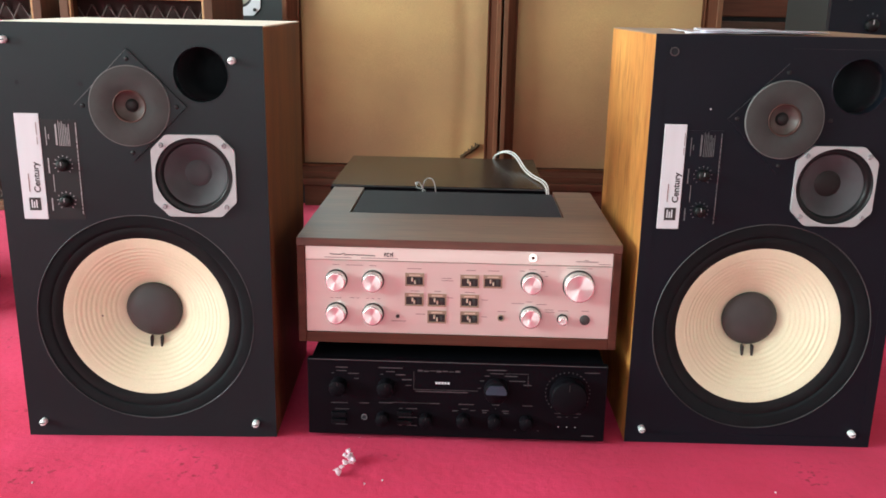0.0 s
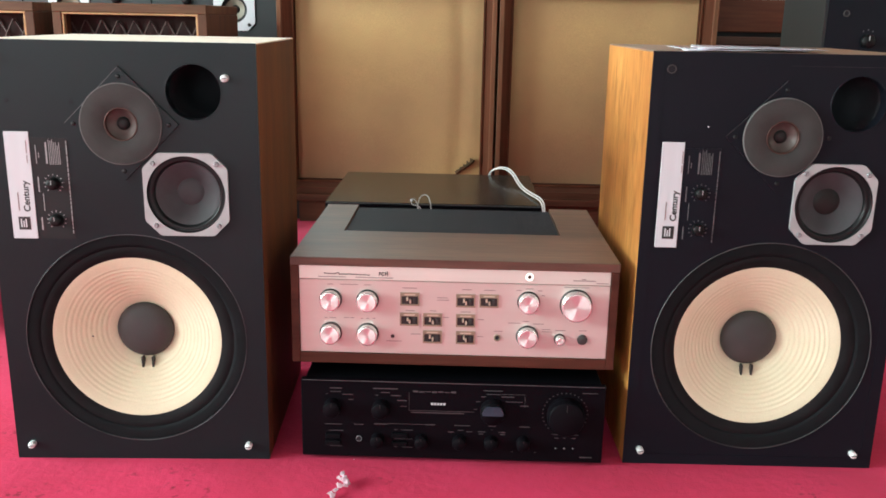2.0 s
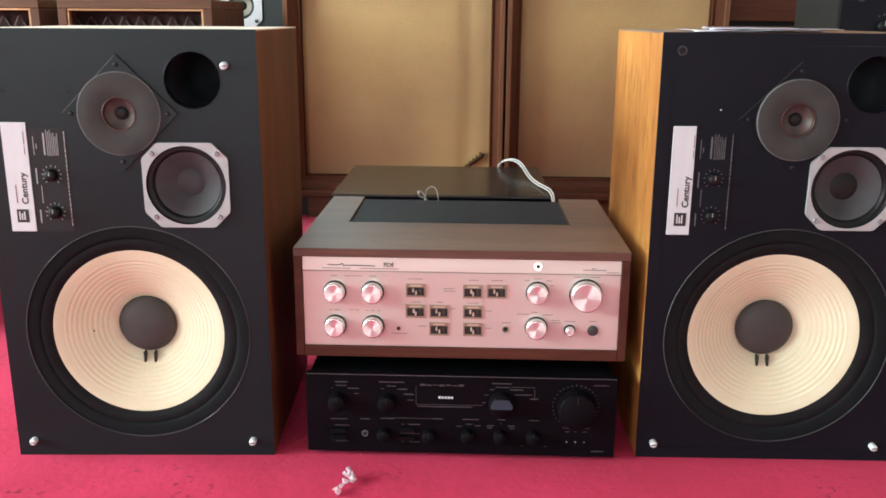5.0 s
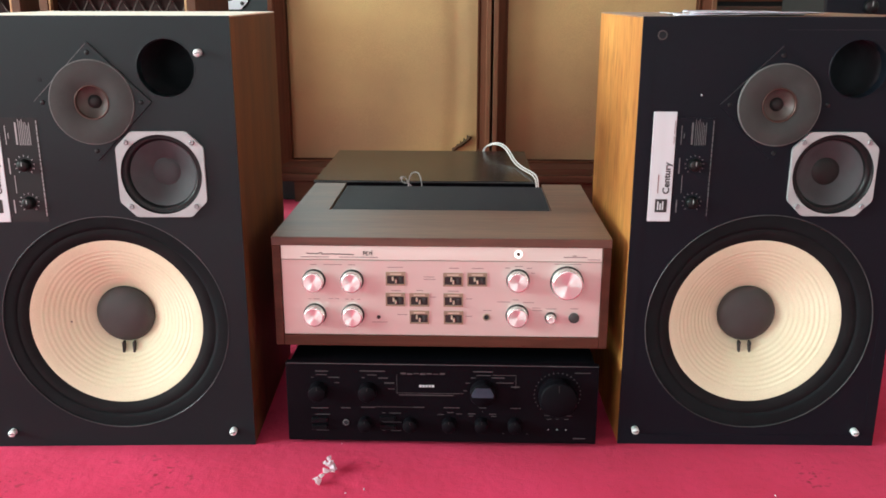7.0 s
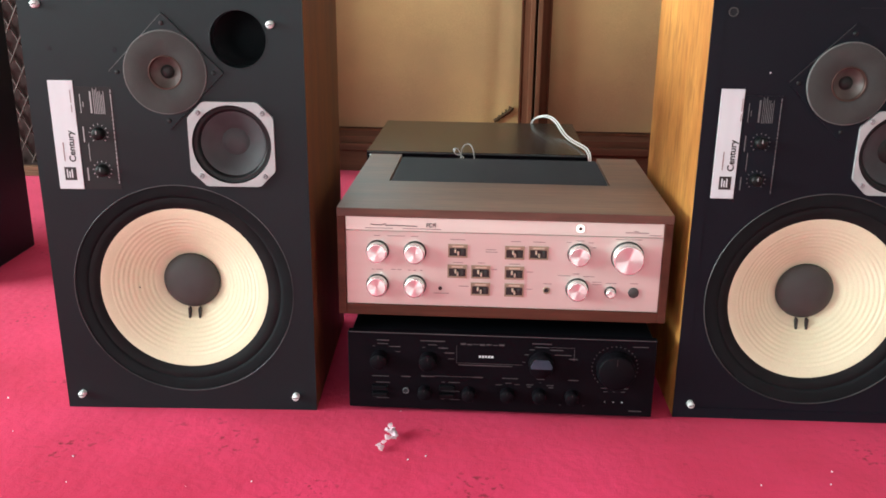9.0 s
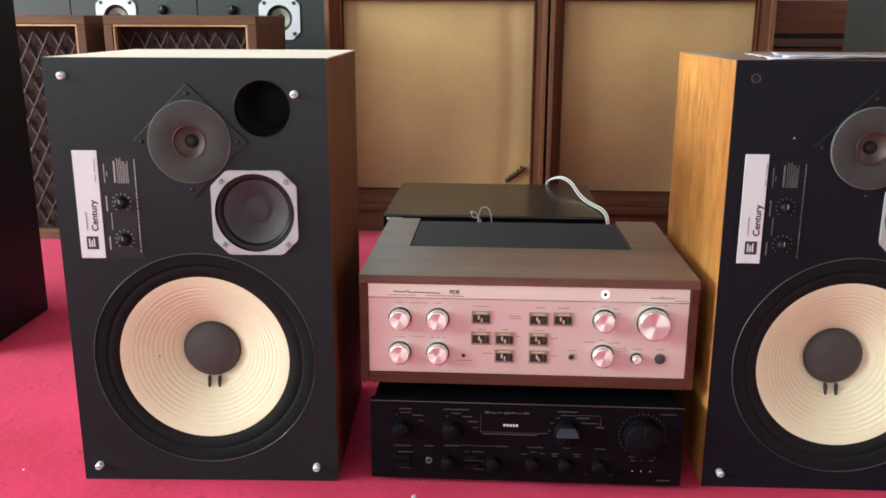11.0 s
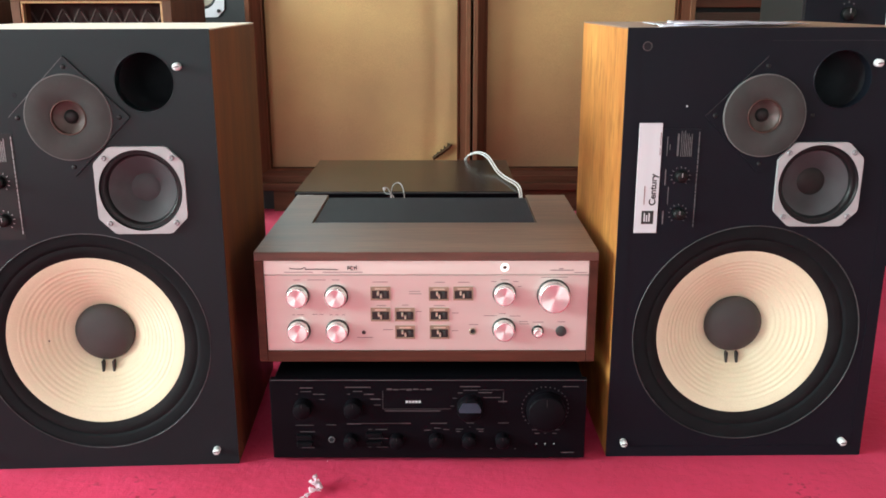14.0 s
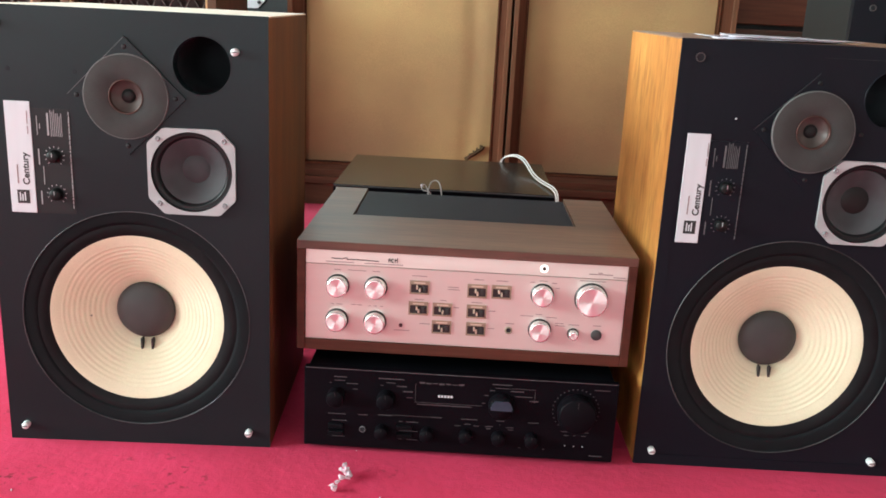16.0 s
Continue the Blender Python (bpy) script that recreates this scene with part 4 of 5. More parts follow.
    for k in range(25):
        an = radians(225 - k * 270 / 24)
        share("scale_dot", dot, am, (0.4085 + 0.0325 * math.cos(an), yf, 0.0835 + 0.0325 * math.sin(an)))
    # emblem and print, as bars
    for k in range(5):
        part("emblem_bar", bx(0.2135 + 0.0044 * k, 0.2167 + 0.0044 * k, yf - 0.0004, yf, 0.0918, 0.0952), LABEL, am, "small white emblem block")
    upper_left_print = [(0.066, 0.084, 0.1145, 0.0014), (0.067, 0.082, 0.109, 0.001), (0.06, 0.063, 0.105, 0.001), (0.084, 0.1, 0.105, 0.001), (0.093, 0.1, 0.097, 0.001), (0.129, 0.165, 0.1155, 0.0014), (0.14, 0.153, 0.1095, 0.001), (0.132, 0.136, 0.105, 0.001), (0.155, 0.169, 0.105, 0.0014), (0.164, 0.178, 0.0975, 0.0014), (0.169, 0.178, 0.0885, 0.001)]
    name_panel_print = [(0.1812, 0.1818, 0.0965, 0.028), (0.1812, 0.276, 0.0825, 0.0006), (0.184, 0.262, 0.0795, 0.0014)] + [(0.187 + 0.0092 * k, 0.1945 + 0.0092 * k, 0.1125 - 0.0006 * (k % 2), 0.0026 - 0.0008 * (k % 3)) for k in range(7)]
    upper_right_print = [(0.289, 0.317, 0.1165, 0.0014), (0.294, 0.314, 0.111, 0.001), (0.315, 0.334, 0.1075, 0.0014), (0.316, 0.35, 0.1115, 0.0005), (0.3494, 0.35, 0.1, 0.0175), (0.322, 0.346, 0.1, 0.001), (0.343, 0.355, 0.094, 0.0014), (0.286, 0.293, 0.107, 0.001), (0.279, 0.285, 0.099, 0.001), (0.276, 0.281, 0.087, 0.001), (0.432, 0.454, 0.1165, 0.001)]
    lower_left_print = [(0.058, 0.083, 0.0575, 0.001), (0.101, 0.115, 0.058, 0.0012), (0.13, 0.15, 0.0595, 0.0014), (0.15, 0.205, 0.0605, 0.0006), (0.205, 0.22, 0.0605, 0.0014), (0.064, 0.085, 0.0475, 0.001), (0.065, 0.083, 0.0225, 0.001), (0.16, 0.165, 0.051, 0.001), (0.17, 0.187, 0.051, 0.001), (0.16, 0.187, 0.0368, 0.0008), (0.16, 0.164, 0.0235, 0.001), (0.172, 0.187, 0.0235, 0.001), (0.239, 0.246, 0.0495, 0.001)]
    lower_mid_print = [(0.248, 0.271, 0.0605, 0.0012), (0.253, 0.262, 0.053, 0.001), (0.239, 0.248, 0.050, 0.001), (0.266, 0.274, 0.051, 0.001), (0.298, 0.309, 0.061, 0.0012), (0.3025, 0.304, 0.055, 0.001), (0.283, 0.2935, 0.0515, 0.001), (0.284, 0.2905, 0.048, 0.001), (0.3125, 0.323, 0.0515, 0.001), (0.3155, 0.323, 0.048, 0.001), (0.343, 0.358, 0.061, 0.0012), (0.332, 0.335, 0.021, 0.001), (0.366, 0.369, 0.021, 0.001)]
    last_print = [(0.391, 0.406, 0.0505, 0.001), (0.416, 0.43, 0.0505, 0.001), (0.395, 0.401, 0.0448, 0.001), (0.408, 0.411, 0.045, 0.001), (0.42, 0.426, 0.045, 0.001), (0.433, 0.451, 0.015, 0.0016)]
    lamp_dot = mesh_of("indicator_dot", lathe([(0.0011, 0), (0.0009, -0.0005), (0, -0.0006)], 12), PRINT)
    for dx in (0.3975, 0.410, 0.4225):
        share("indicator_dot", lamp_dot, am, (dx, yf, 0.0285))
    for a, b, z, h in upper_left_print + name_panel_print + upper_right_print + lower_left_print + lower_mid_print + last_print:
        part("print_bar", bx(a, b, yf - 0.0004, yf, z - h / 2, z + h / 2), PRINT_DIM, am)
    return am


black_amplifier()


# ---- low black components behind the amplifiers ----
def slim_component(z0, z1, name, label):
    co = thing(name, (0, 0, 0), 0, label, "audio component")
    x0, x1, y0, y1 = -0.021, 0.409, 0.694, 1.045
    part("casing", bx(x0 + 0.002, x1 - 0.002, y0 + 0.006, y1, z0 + 0.008, z1 - 0.003, 0.001, 1), BLACK_METAL, co)
    part("lid", bx(x0, x1, y0 + 0.002, y1 + 0.002, z1 - 0.003, z1, 0.001, 1), GLOSS_TOP, co, "dusty glossy black lid")
    part("front_plate", bx(x0, x1, y0, y0 + 0.006, z0 + 0.008, z1 - 0.004, 0.001, 1), BLACK_PANEL, co)
    part("front_edge", bx(x0 + 0.001, x1 - 0.001, y0 + 0.0002, y0 + 0.002, z1 - 0.0032, z1 - 0.0012), EDGE_GREY, co, "bare grey front edge of the lid")
    for k in range(4):
        part("badge_block", bx(x0 + 0.006 + 0.0078 * k, x0 + 0.0122 + 0.0078 * k, y0 - 0.0005, y0, z1 - 0.0105, z1 - 0.0055), PEG, co, "small silver badge block")
    for fx in (x0 + 0.04, x1 - 0.04):
        for fy in (y0 + 0.04, y1 - 0.04):
            part("foot", bx(fx - 0.015, fx + 0.015, fy - 0.015, fy + 0.015, z0, z0 + 0.008), RUBBER, co)
    return co


slim_component(0.0, 0.16, "receiver", "black metal receiver standing on the carpet under another component")
slim_component(0.16, 0.28, "disc_player", "glossy black disc player lying behind the wooden amplifier")

cable = thing("power_cable", (0, 0, 0), 0, "white twin cable looped over the black player", "cable")
line = [(0.318, 1.08, 0.14), (0.313, 1.07, 0.25), (0.313, 1.055, 0.279), (0.319, 1.03, 0.294), (0.331, 1.012, 0.302), (0.343, 1.0, 0.306), (0.356, 0.98, 0.305), (0.366, 0.95, 0.3), (0.374, 0.90, 0.2895), (0.381, 0.857, 0.285), (0.393, 0.796, 0.285), (0.406, 0.749, 0.287), (0.4115, 0.703, 0.287), (0.4115, 0.655, 0.281), (0.41, 0.635, 0.22), (0.41, 0.625, 0.12)]
for off in (-0.0023, 0.0023):
    part("wire", tube([(x + off * 0.8, y + off, z + off * 0.5) for x, y, z in line], 0.0015), CABLE, cable, "", True)
loop = thing("thin_wire", (0, 0, 0), 0, "thin pale wire curled over the player's front edge", "wire")
part("strand", tube([(0.166, 0.682, 0.20), (0.163, 0.68, 0.262), (0.165, 0.684, 0.289), (0.170, 0.695, 0.296), (0.179, 0.70, 0.298), (0.188, 0.69, 0.293), (0.192, 0.678, 0.27), (0.193, 0.676, 0.2)], 0.0012), CLEAR_WIRE, loop, "", True)
part("strand", tube([(0.171, 0.679, 0.21), (0.169, 0.676, 0.268), (0.162, 0.679, 0.289), (0.154, 0.684, 0.293), (0.150, 0.682, 0.285), (0.156, 0.678, 0.278), (0.166, 0.677, 0.281), (0.174, 0.676, 0.272), (0.176, 0.675, 0.21)], 0.0010), CLEAR_WIRE, loop, "", True)
part("plug_tip", lathe([(0.0, -0.004), (0.0024, -0.0034), (0.003, 0.0), (0.0024, 0.004), (0.0, 0.005)], 14, (0.152, 0.681, 0.289)), HORN_WHITE, loop, "small pale plug tip", True)


# ---- wide cloth-fronted cabinets behind ----
def cloth_cabinet(x0, x1, label, badge, bl, br):
    w = x1 - x0
    ca = thing("floor_loudspeaker", (x0, 1.724, 0), 0, label, "loudspeaker", "wide cloth-fronted loudspeakers")
    ca.scale = (1.12, 1.12, 1.12)
    zb, zt, d = 0.0782, 0.6742, 0.36
    rim, dep = 0.013, 0.044
    bt, bb = 0.029, 0.018
    part("plinth", bx(0.05, w - 0.05, 0.004, 0.028, 0.0, zb - 0.018), FRAME_WOOD_X, ca, "dark brown recessed plinth")
    # added black board in place of the deep shade under the overhang
    part("underside_shade", bx(0.004, w - 0.004, 0.03, d - 0.02, 0.0, zb - 0.018), RIM_BLACK, ca, "added black board standing in for shade under the cabinet")
    part("side_panel", bx(0, rim, 0, d, zb, zt, 0.0015, 1), RIM_WOOD, ca)
    part("side_panel", bx(w - rim, w, 0, d, zb, zt, 0.0015, 1), RIM_WOOD, ca)
    part("top_panel", bx(rim, w - rim, 0, d, zt - rim, zt, 0.001, 1), FRAME_WOOD_X, ca)
    part("bottom_panel", bx(rim, w - rim, 0, d, zb + 0.004, zb + 0.022, 0.001, 1), FRAME_WOOD_X, ca)
    part("base_moulding", bx(-0.001, w + 0.001, -0.012, 0.03, zb - 0.018, zb + 0.004, 0.004, 2), FRAME_WOOD_X, ca, "protruding brown base moulding")
    part("back_panel", bx(rim, w - rim, d - 0.015, d, zb + 0.022, zt - rim), RIM_BLACK, ca)
    # four bevelled inner mouldings round the cloth
    xa, xb, za, zc = rim, w - rim, zb + 0.022, zt - rim
    for pts, mat in [([(xa, za), (xa, zc), (xa + bl, zc - bt), (xa + bl, za + bb)], FRAME_WOOD), ([(xb, za), (xb, zc), (xb - br, zc - bt), (xb - br, za + bb)], FRAME_WOOD),
                     ([(xa, zc), (xb, zc), (xb - br, zc - bt), (xa + bl, zc - bt)], FRAME_WOOD_X), ([(xa, za), (xb, za), (xb - br, za + bb), (xa + bl, za + bb)], FRAME_WOOD_X)]:
        bm = bmesh.new()
        front = [bm.verts.new((p[0], 0.006 if k < 2 else dep - 0.022, p[1])) for k, p in enumerate(pts)]
        back = [bm.verts.new((p[0], dep + 0.01, p[1])) for p in pts]
        bm.faces.new(front)
        bm.faces.new(back[::-1])
        for k in range(4):
            j = (k + 1) % 4
            bm.faces.new((front[j], front[k], back[k], back[j]))
        bmesh.ops.recalc_face_normals(bm, faces=bm.faces[:])
        part("frame_moulding", bm, mat, ca)
    # thin bead between moulding and cloth
    g = 0.005
    for a, b, c, e in ((xa + bl - g, xb - br + g, zc - bt, zc - bt + g), (xa + bl - g, xa + bl, za + bb, zc - bt), (xb - br, xb - br + g, za + bb, zc - bt), (xa + bl - g, xb - br + g, za + bb - g, za + bb)):
        part("bead", bx(a, b, dep - 0.030, dep - 0.012, c, e, 0.0012, 1), FRAME_WOOD, ca)
    # cloth, slightly slack
    bm = bmesh.new()
    nx, nz = 30, 30
    grid = []
    for k in range(nz + 1):
        row = []
        for j in range(nx + 1):
            u, v = j / nx, k / nz
            x, z = xa + bl - 0.004 + u * (xb - xa - bl - br + 0.008), za + bb - 0.004 + v * (zc - za - bt - bb + 0.008)
            sag = 0.004 * noise.noise((x * 5 + x0 * 7, z * 2.2, 1.7)) * math.sin(math.pi * u) + 0.0065 * math.exp(-((u - 0.86 - 0.03 * math.sin(3 * v)) / 0.03) ** 2) * badge
            row.append(bm.verts.new((x, dep + sag, z)))
        grid.append(row)
    for k in range(nz):
        for j in range(nx):
            bm.faces.new((grid[k][j], grid[k][j + 1], grid[k + 1][j + 1], grid[k + 1][j]))
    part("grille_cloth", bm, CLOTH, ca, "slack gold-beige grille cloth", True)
    if badge:
        bd = part("badge", tube([(0.494, dep - 0.004, 0.1432), (0.503, dep - 0.006, 0.1472), (0.508, dep - 0.006, 0.1552), (0.519, dep - 0.006, 0.1582), (0.527, dep - 0.006, 0.1672), (0.538, dep - 0.006, 0.1722), (0.543, dep - 0.004, 0.1822)], 0.0056), BADGE, ca, "small slanted bronze script badge", True)
        for k in range(5):
            part("badge_stroke", bx(0.497 + 0.0095 * k - 0.002, 0.497 + 0.0095 * k + 0.002, dep - 0.009, dep - 0.004, 0.1362 + 0.0085 * k, 0.1522 + 0.0085 * k, 0.001, 1), BADGE, bd)
    return ca


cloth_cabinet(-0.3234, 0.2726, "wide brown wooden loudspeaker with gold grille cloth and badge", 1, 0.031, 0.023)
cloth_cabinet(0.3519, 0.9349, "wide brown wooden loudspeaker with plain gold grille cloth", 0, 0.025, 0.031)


# ---- lattice-fronted cabinets ----
def clip_line(px, pz, dx, dz, x0, x1, z0, z1):
    lo, hi = -1e9, 1e9
    for p, d, a, b in ((px, dx, x0, x1), (pz, dz, z0, z1)):
        t0, t1 = sorted(((a - p) / d, (b - p) / d))
        lo, hi = max(lo, t0), min(hi, t1)
    return (px + lo * dx, pz + lo * dz, px + hi * dx, pz + hi * dz) if hi - lo > 0.02 else None


def lattice_cabinet(x0, label):
    w, h, d = 0.443, 0.661, 0.35
    ca = thing("lattice_loudspeaker", (x0, 1.55, 0), 0, label, "loudspeaker", "lattice-fronted loudspeakers")
    t = 0.026
    part("side_panel", bx(0, t, 0, d, 0.0, h - t, 0.002, 1), TAN_SIDE, ca)
    part("side_panel", bx(w - t, w, 0, d, 0.0, h - t, 0.002, 1), TAN_SIDE, ca)
    part("top_panel", bx(0, w, 0, d, h - t, h, 0.002, 1), TAN_RAIL, ca)
    part("bottom_panel", bx(t, w - t, 0, d, 0.0, 0.016, 0.002, 1), TAN_RAIL, ca)
    part("back_panel", bx(t, w - t, d - 0.02, d, 0.016, h - t), RIM_BLACK, ca)
    x_a, x_b, z_a, z_b = t, w - t, 0.016, h - t
    g = 0.006
    for a, b, c, e in ((x_a, x_b, z_b - g, z_b), (x_a, x_b, z_a, z_a + 0.014), (x_a, x_a + g, z_a + 0.014, z_b - g), (x_b - g, x_b, z_a + 0.014, z_b - g)):
        part("gold_moulding", bx(a, b, 0.002, 0.02, c, e, 0.0015, 1), TAN_RAIL if c == z_a else GOLD_LIP, ca, "thin gold moulding")
    part("cloth", bx(x_a, x_b, 0.062, 0.066, z_a, z_b), DARK_CLOTH, ca, "dark brown cloth")
    sx, sz = 0.0475, 0.088
    n = math.hypot(sx, sz)
    bar_l = {}
    for way in (1, -1):
        for k in range(-16, 30):
            seg = clip_line(x_a + k * sx, z_b - 0.022, way * sx, -sz, x_a + 0.004, x_b - 0.004, z_a + 0.016, z_b - 0.022)
            if not seg:
                continue
            ax, az, cx, cz = seg
            ln = round(math.hypot(cx - ax, cz - az), 3)
            if ln not in bar_l:
                bar_l[ln] = mesh_of("slat", bx(-0.0014, 0.0014, -0.003, 0.003, -ln / 2, ln / 2), LATTICE)
            ang = math.degrees(math.atan2(cx - ax, cz - az))
            share("slat", bar_l[ln], ca, ((ax + cx) / 2, 0.052 + 0.0035 * way, (az + cz) / 2), (0, ang, 0))
    return ca


lattice_cabinet(-0.929, "brown wooden loudspeaker with diagonal lattice front")
lattice_cabinet(-0.929 - 0.443 - 0.053, "brown wooden loudspeaker with diagonal lattice front beside the black cabinet")


# ---- black loudspeakers with white horn plates ----
def horn_loudspeaker(at, w, h, d, plate, plate_half, fittings, label, side_mat, lower=False):
    sp = thing("horn_loudspeaker", at, 0, label, "loudspeaker", "black loudspeakers with white horn plates")
    part("cabinet", bx(0, w, 0.018, d, 0.0, h, 0.002, 1), side_mat, sp)
    r = plate_half * 0.63
    part("baffle", board_with_holes(0, w, 0, h, 0.0, 0.018, [(plate[0], plate[1], r, plate_half * 0.8)]), FAR_BLACK if not lower else BAFFLE_BLACK, sp, "black front board")
    fr = holed(clipped_square(plate_half, plate_half * 0.36), r, -0.005, 0.0, 64)
    bmesh.ops.translate(fr, verts=fr.verts[:], vec=(plate[0], 0, plate[1]))
    pl = part("horn_plate", fr, HORN_WHITE, sp, "white metal plate with clipped corners")
    at_plate = (plate[0], 0, plate[1])
    part("surround", lathe([(r, -0.0045), (r * 0.95, 0.001), (r * 0.88, -0.0005), (r * 0.8, 0.002), (r * 0.76, 0.006)], 48, at_plate), MID_RUBBER, pl, "dark rolled surround", True)
    part("cone", lathe([(r * 0.77, 0.006), (r * 0.6, 0.009), (r * 0.42, 0.0135), (r * 0.3, 0.0165)], 40, at_plate), HORN_DOME, pl, "tan paper cone", True)
    part("dust_cap", lathe([(r * 0.33, 0.0165), (r * 0.3, 0.013), (r * 0.18, 0.0105), (0, 0.0098)], 32, at_plate), DARK_FELT, pl, "dark centre dome", True)
    bolt = mesh_of("bolt", lathe([(0.0062, 0), (0.0062, -0.002), (0, -0.003)], 14), DARK_PLASTIC)
    for sx in (-1, 1):
        for sz in (-1, 1):
            share("bolt", bolt, pl, (plate[0] + sx * plate_half * 0.72, -0.005, plate[1] + sz * plate_half * 0.72))
    for kind, fx, fz in fittings:
        if kind == "socket":
            so = part("peg_socket", lathe([(0.0078, 0), (0.0078, -0.002), (0.0066, -0.0028), (0.0056, -0.0025), (0.005, -0.0005)], 24, (fx, 0, fz)), CAP, sp, "empty dark peg socket", True)
            part("socket_hole", lathe([(0.0052, -0.0006), (0, -0.0006)], 20, (fx, 0, fz)), VOID, so)
        else:
            k = part("level_knob", lathe([(0.016, 0), (0.0155, -0.009), (0.0135, -0.0125), (0, -0.013)], 24, (fx, 0, fz)), CONTROL_KNOB, sp, "black level knob", True)
            part("pointer", bx(fx - 0.001, fx + 0.001, -0.0138, -0.013, fz + 0.002, fz + 0.013), PRINT, k)
            for a in (-1, 0, 1):
                part("scale_mark", bx(fx + 0.011 * a - 0.0012, fx + 0.011 * a + 0.0012, -0.0006, 0.0, fz + 0.0245 - 0.004 * abs(a), fz + 0.0285 - 0.004 * abs(a)), PRINT_WORN, sp)
    if lower:
        part("lower_panel", bx(0.02, w - 0.01, -0.004, 0.0, 0.07, 0.30, 0.002, 1), GREY_PANEL, sp, "grey lower panel")
        part("base_ledge", bx(0.005, w, -0.022, 0.0, 0.030, 0.052, 0.004, 1), GREY_PANEL, sp, "grey base ledge")
    return sp


for k in range(3):
    flip = (lambda v: 0.436 - v) if k == 1 else (lambda v: v)
    far = horn_loudspeaker((-0.939 - 0.4928 * k, 2.416, 0), 0.436, 1.08, 0.28, (0.357, 0.726) if k == 2 else (flip(0.279), 0.585), 0.0695, [("socket", flip(0.052), 0.660), ("socket", flip(0.396), 0.659), ("knob", flip(0.118), 0.612)], "black loudspeaker with a white horn plate behind the lattice cabinets", FAR_BLACK)
    far.scale = (1.12, 1.12, 1.12)
horn_loudspeaker((1.092, 1.125, 0), 0.40, 0.706, 0.30, (0.252, 0.585), 0.066, [("socket", 0.043, 0.665), ("knob", 0.098, 0.603)], "black loudspeaker with grey side, white horn plate and grey base", GREY_BOARD, True)

tagged(part("carton", bx(1.141, 1.42, 1.195, 1.39, 0.7065, 0.7172, 0.0015, 1), GREY_CARD), "flat pale grey carton lying on the black loudspeaker", "carton")

# ---- tall black cabinet ----
tall = thing("black_cabinet", (-1.243, 0.592, 0), 1.5, "tall black cabinet standing on red carpet", "cabinet")
part("body", bx(0, 0.425, 0.012, 0.288, 0.0, 1.02, 0.003, 2), BAFFLE_BLACK, tall)
part("front_board", bx(0.004, 0.421, 0.0, 0.012, 0.004, 1.016, 0.002, 1), RIM_BLACK, tall)


# ---- reddish wooden cabinet behind ----
def side_cabinet():
    ca = thing("wooden_cabinet", (1.037, 1.987, 0), 0, "reddish brown wooden cabinet with open upper shelf", "cabinet")
    w, d = 0.958, 0.48
    part("body", bx(0, w, 0.014, d, 0.0, 0.567, 0.002, 1), RED_WOOD, ca)
    part("ledge", bx(0, w, -0.007, d, 0.570, 0.5965, 0.003, 1), GREY_LEDGE, ca, "grey-brown ledge")
    part("recess", bx(0.01, w - 0.01, 0.023, d, 0.5965, 0.6113), RIM_BLACK, ca)
    part("drawer_front", bx(0, w, 0.0, d, 0.6113, 0.715, 0.003, 1), RED_WOOD, ca, "reddish brown panel")
    part("rail", bx(0, w, -0.005, 0.023, 0.7162, 0.748, 0.003, 1), RAIL_RED, ca)
    part("post", bx(0.375, 0.394, -0.005, 0.034, 0.748, 1.165, 0.003, 1), RIM_WOOD, ca)
    part("post", bx(0.410, 0.429, -0.005, 0.034, 0.748, 1.165, 0.003, 1), RIM_WOOD, ca)
    part("post", bx(0.0, 0.025, 0.0, 0.034, 0.748, 1.165, 0.003, 1), FRAME_WOOD, ca)
    part("shelf_back", bx(0.0, w, d - 0.02, d, 0.752, 1.165), RED_WOOD, ca)
    part("top_panel", bx(0.0, w, 0.0, d, 1.165, 1.188, 0.003, 1), RED_WOOD, ca)
    part("shelf_floor", bx(0.0, w, 0.023, d - 0.02, 0.730, 0.748), RED_WOOD, ca)
    return ca


side_cabinet()
SHELF_OLIVE = material("olive_grey_casing", (0.030, 0.029, 0.020), (0.045, 0.043, 0.031), 14.0, 0.5)
SHELF_DARK = material("dark_brown_casing", (0.016, 0.013, 0.011), (0.026, 0.022, 0.018), 14.0, 0.5)
SHELF_PALE = material("pale_grey_trim", (0.16, 0.15, 0.14), (0.26, 0.25, 0.23), 30.0, 0.5)


def shelf_box(x0, x1, h, body, label):
    """A small casing with a front panel, a pale foot rail and two feet."""
    bo = thing("shelf_box", ((x0 + x1) / 2, 2.010, 0.748), 0, label, "box", "boxes on the cabinet shelf")
    w = (x1 - x0) / 2
    part("body", bx(-w, w, 0.006, 0.17, 0.006, h, 0.002, 1), body, bo)
    part("front_panel", bx(-w + 0.004, w - 0.004, 0.0, 0.006, 0.012, h - 0.006, 0.0015, 1), SHELF_DARK, bo)
    part("foot_rail", bx(-w, w, -0.002, 0.006, 0.0, 0.006, 0.001, 1), SHELF_PALE, bo, "pale foot rail")
    part("back_foot", bx(-w, w, 0.15, 0.16, 0.0, 0.006), SHELF_DARK, bo)
    return bo


shelf_box(1.0868, 1.1221, 0.103, SHELF_DARK, "small dark box standing on the wooden cabinet's shelf")
shelf_box(1.1312, 1.2942, 0.148, SHELF_OLIVE, "wide olive grey box standing on the wooden cabinet's shelf")
shelf_box(1.3056, 1.3809, 0.114, SHELF_DARK, "dark box with pale rail standing on the wooden shelf")
shelf_box(1.4869, 1.6294, 0.125, SHELF_OLIVE, "olive grey box behind the cabinet's twin posts")


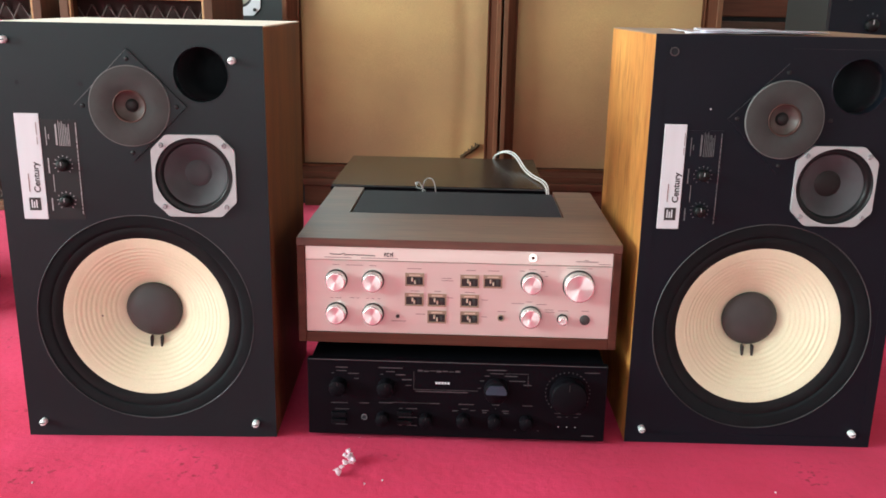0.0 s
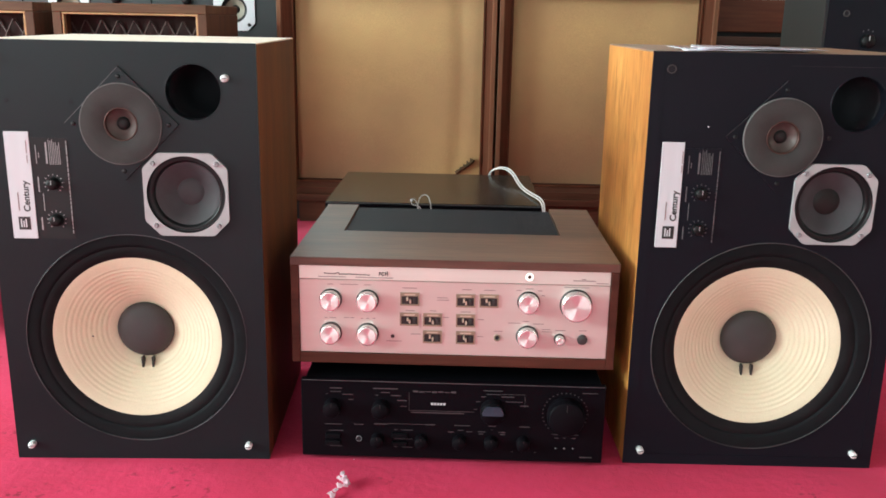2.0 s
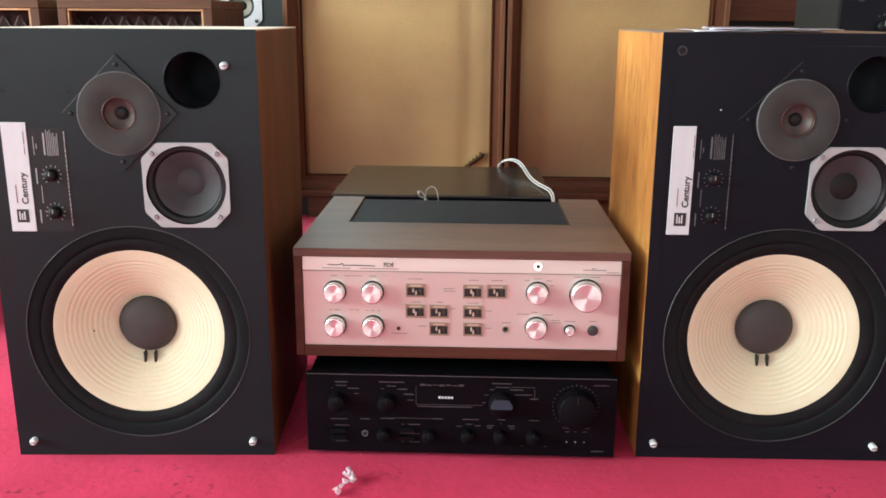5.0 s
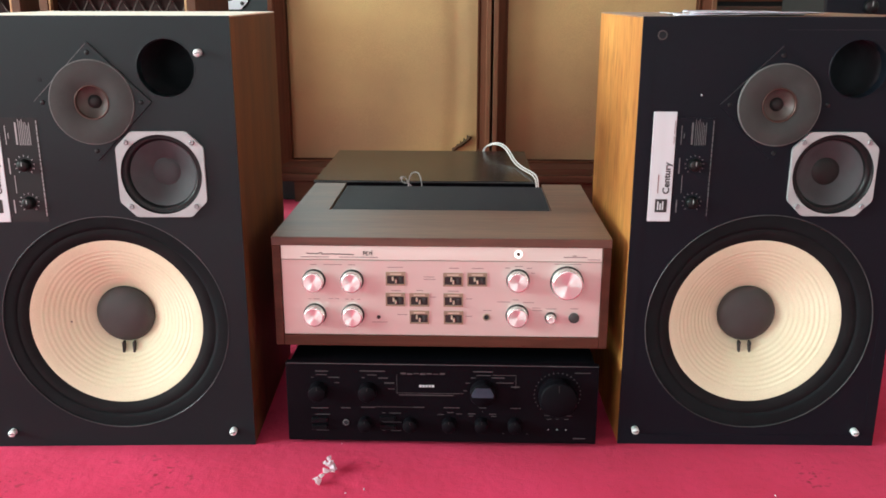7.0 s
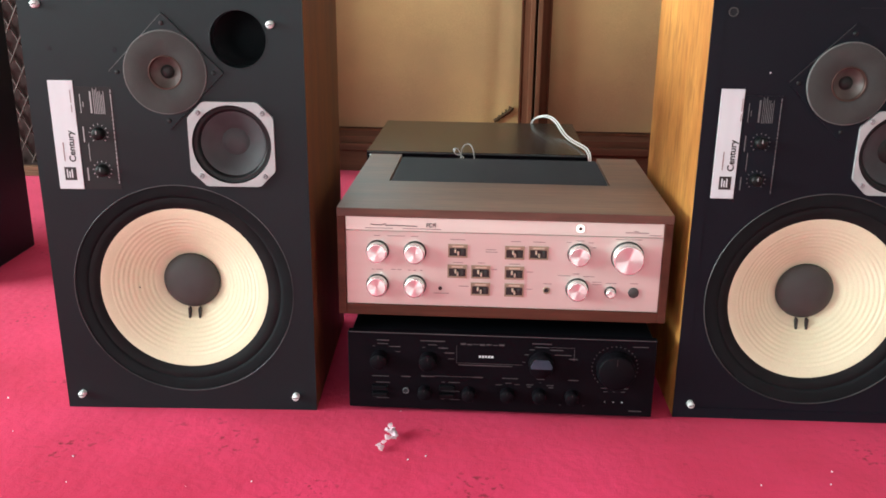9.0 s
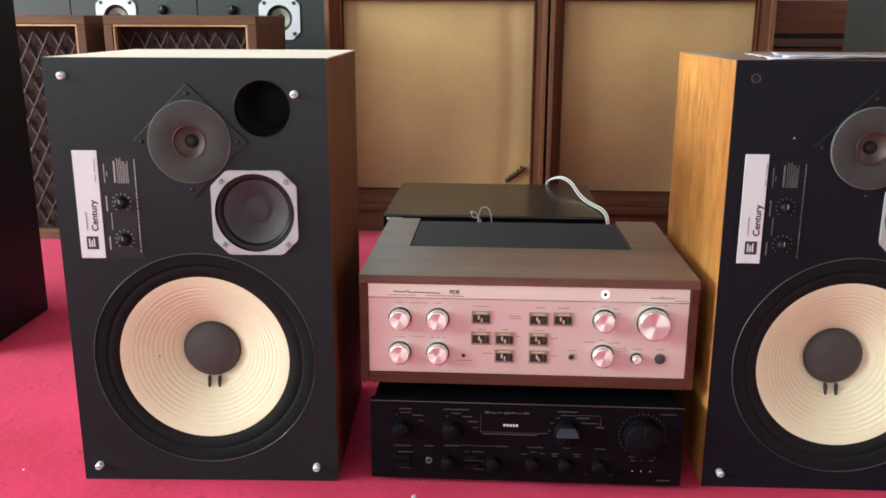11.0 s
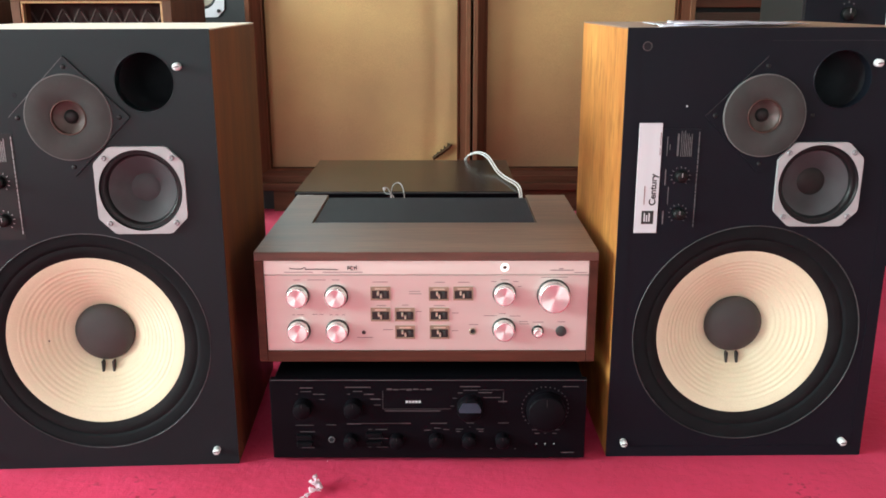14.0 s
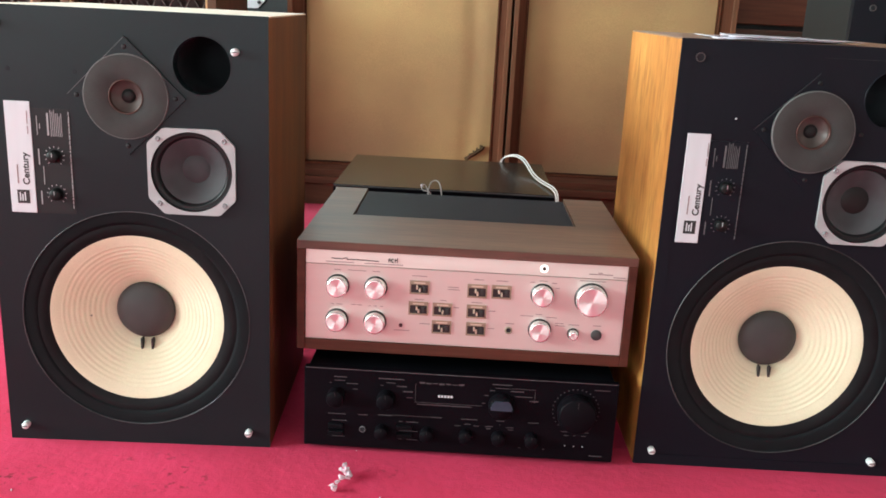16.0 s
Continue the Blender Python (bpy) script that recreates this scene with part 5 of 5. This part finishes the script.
# ---- papers, crumpled wrapper, lint ----
def sheet(name, corners, z, curl, mat, label, lift=0.0, wave=0.0):
    bm = bmesh.new()
    a, b, c, d = (Vector((*p, 0)) for p in corners)
    n = 14
    rows = []
    for k in range(n + 1):
        row = []
        for j in range(n + 1):
            u, v = j / n, k / n
            p = (a * (1 - u) + b * u) * (1 - v) + (d * (1 - u) + c * u) * v
            p.z = z + lift + curl * (u - 0.5) ** 2 * 4 * v + 0.0012 * (1 + noise.noise((p.x * 30, p.y * 30, z * 900))) + wave * (1 + math.sin(p.y * 95 + 9 * p.x + z * 4000))
            row.append(bm.verts.new(p))
        rows.append(row)
    for k in range(n):
        for j in range(n):
            bm.faces.new((rows[k][j], rows[k][j + 1], rows[k + 1][j + 1], rows[k + 1][j]))
    ob = part(name, bm, mat, None, "", True)
    so = ob.modifiers.new("thickness", "SOLIDIFY")
    so.thickness = 0.0004
    return tagged(ob, label, "paper", "papers")


sheet("paper_sheet", [(0.540, 0.184), (0.712, 0.204), (0.725, 0.36), (0.552, 0.345)], 0.6005, 0.0005, GLOSS_PAPER, "glossy white leaflet lying on top of the loudspeaker", wave=0.0005)
sheet("paper_sheet", [(0.560, 0.190), (0.735, 0.196), (0.74, 0.31), (0.60, 0.33)], 0.6022, 0.0006, GLOSS_PAPER, "glossy white leaflet lying on another leaflet", wave=0.0007)
sheet("paper_sheet", [(0.556, 0.212), (0.68, 0.204), (0.69, 0.30), (0.58, 0.31)], 0.6040, 0.0004, GLOSS_PAPER, "creased glossy leaflet on top of the leaflets", wave=0.0006)
for xa, xb in ((0.356, 0.485), (-0.008, 0.149), (0.642, 0.709)):
    sheet("paper_sheet", [(xa, 1.738), (xb, 1.738), (xb, 1.968), (xa, 1.968)], 0.7556, 0.002, PAPER, "white paper sheet on top of the brown cabinet")


WRAP_X, WRAP_Y = 0.091, 0.078


def crumple():
    bm = bmesh.new()
    r = random.Random(11)
    clumps = [(0.079, 0.058, 0.009, 0.0085), (0.076, 0.066, 0.007, 0.006), (0.083, 0.076, 0.008, 0.005), (0.087, 0.088, 0.010, 0.0065), (0.092, 0.106, 0.013, 0.011), (0.100, 0.100, 0.010, 0.0075), (0.097, 0.092, 0.007, 0.006), (0.089, 0.121, 0.014, 0.006), (0.084, 0.112, 0.011, 0.0055)]
    for cx, cy, cz, size in clumps:
        for fold in range(3):
            out = bmesh.ops.create_icosphere(bm, subdivisions=1, radius=size, matrix=Matrix.Translation((cx + r.uniform(-0.3, 0.3) * size, cy + r.uniform(-0.3, 0.3) * size, cz)) @ Euler((r.random() * 3, r.random() * 3, r.random() * 3)).to_matrix().to_4x4() @ Matrix.Diagonal((1.0, r.uniform(0.25, 0.6), r.uniform(0.5, 1.0), 1)))
            for v in out["verts"]:
                k = Vector((cx, cy, cz))
                v.co = k + (v.co - k) * r.uniform(0.45, 1.2)
                v.co.z = max(v.co.z * 0.75, 0.0005)
    for v in bm.verts:
        v.co.x, v.co.y = WRAP_X + (v.co.x - 0.088) * 0.82, WRAP_Y + (v.co.y - 0.092) * 0.82
    return tagged(part("plastic_wrapper", bm, CLEAR), "crumpled clear plastic wrapper lying on the red carpet", "wrapper")


crumple()

bm = bmesh.new()
r = random.Random(3)
for k in range(26):
    x, y = (r.uniform(-0.62, 0.15), r.uniform(-0.10, 0.2)) if k < 19 else (r.uniform(0.2, 0.95), r.uniform(-0.1, 0.14))
    s = r.uniform(0.0004, 0.0013)
    m = Matrix.Translation((x, y, s * 0.6)) @ Matrix.Rotation(r.random() * 3, 4, "Z") @ Matrix.Diagonal((s * r.uniform(1, 2.4), s, s, 1))
    bmesh.ops.create_icosphere(bm, subdivisions=1, radius=1.0, matrix=m)
tagged(part("lint", bm, PAPER), "scattered pale lint specks on the red carpet", "lint", kind="stuff")
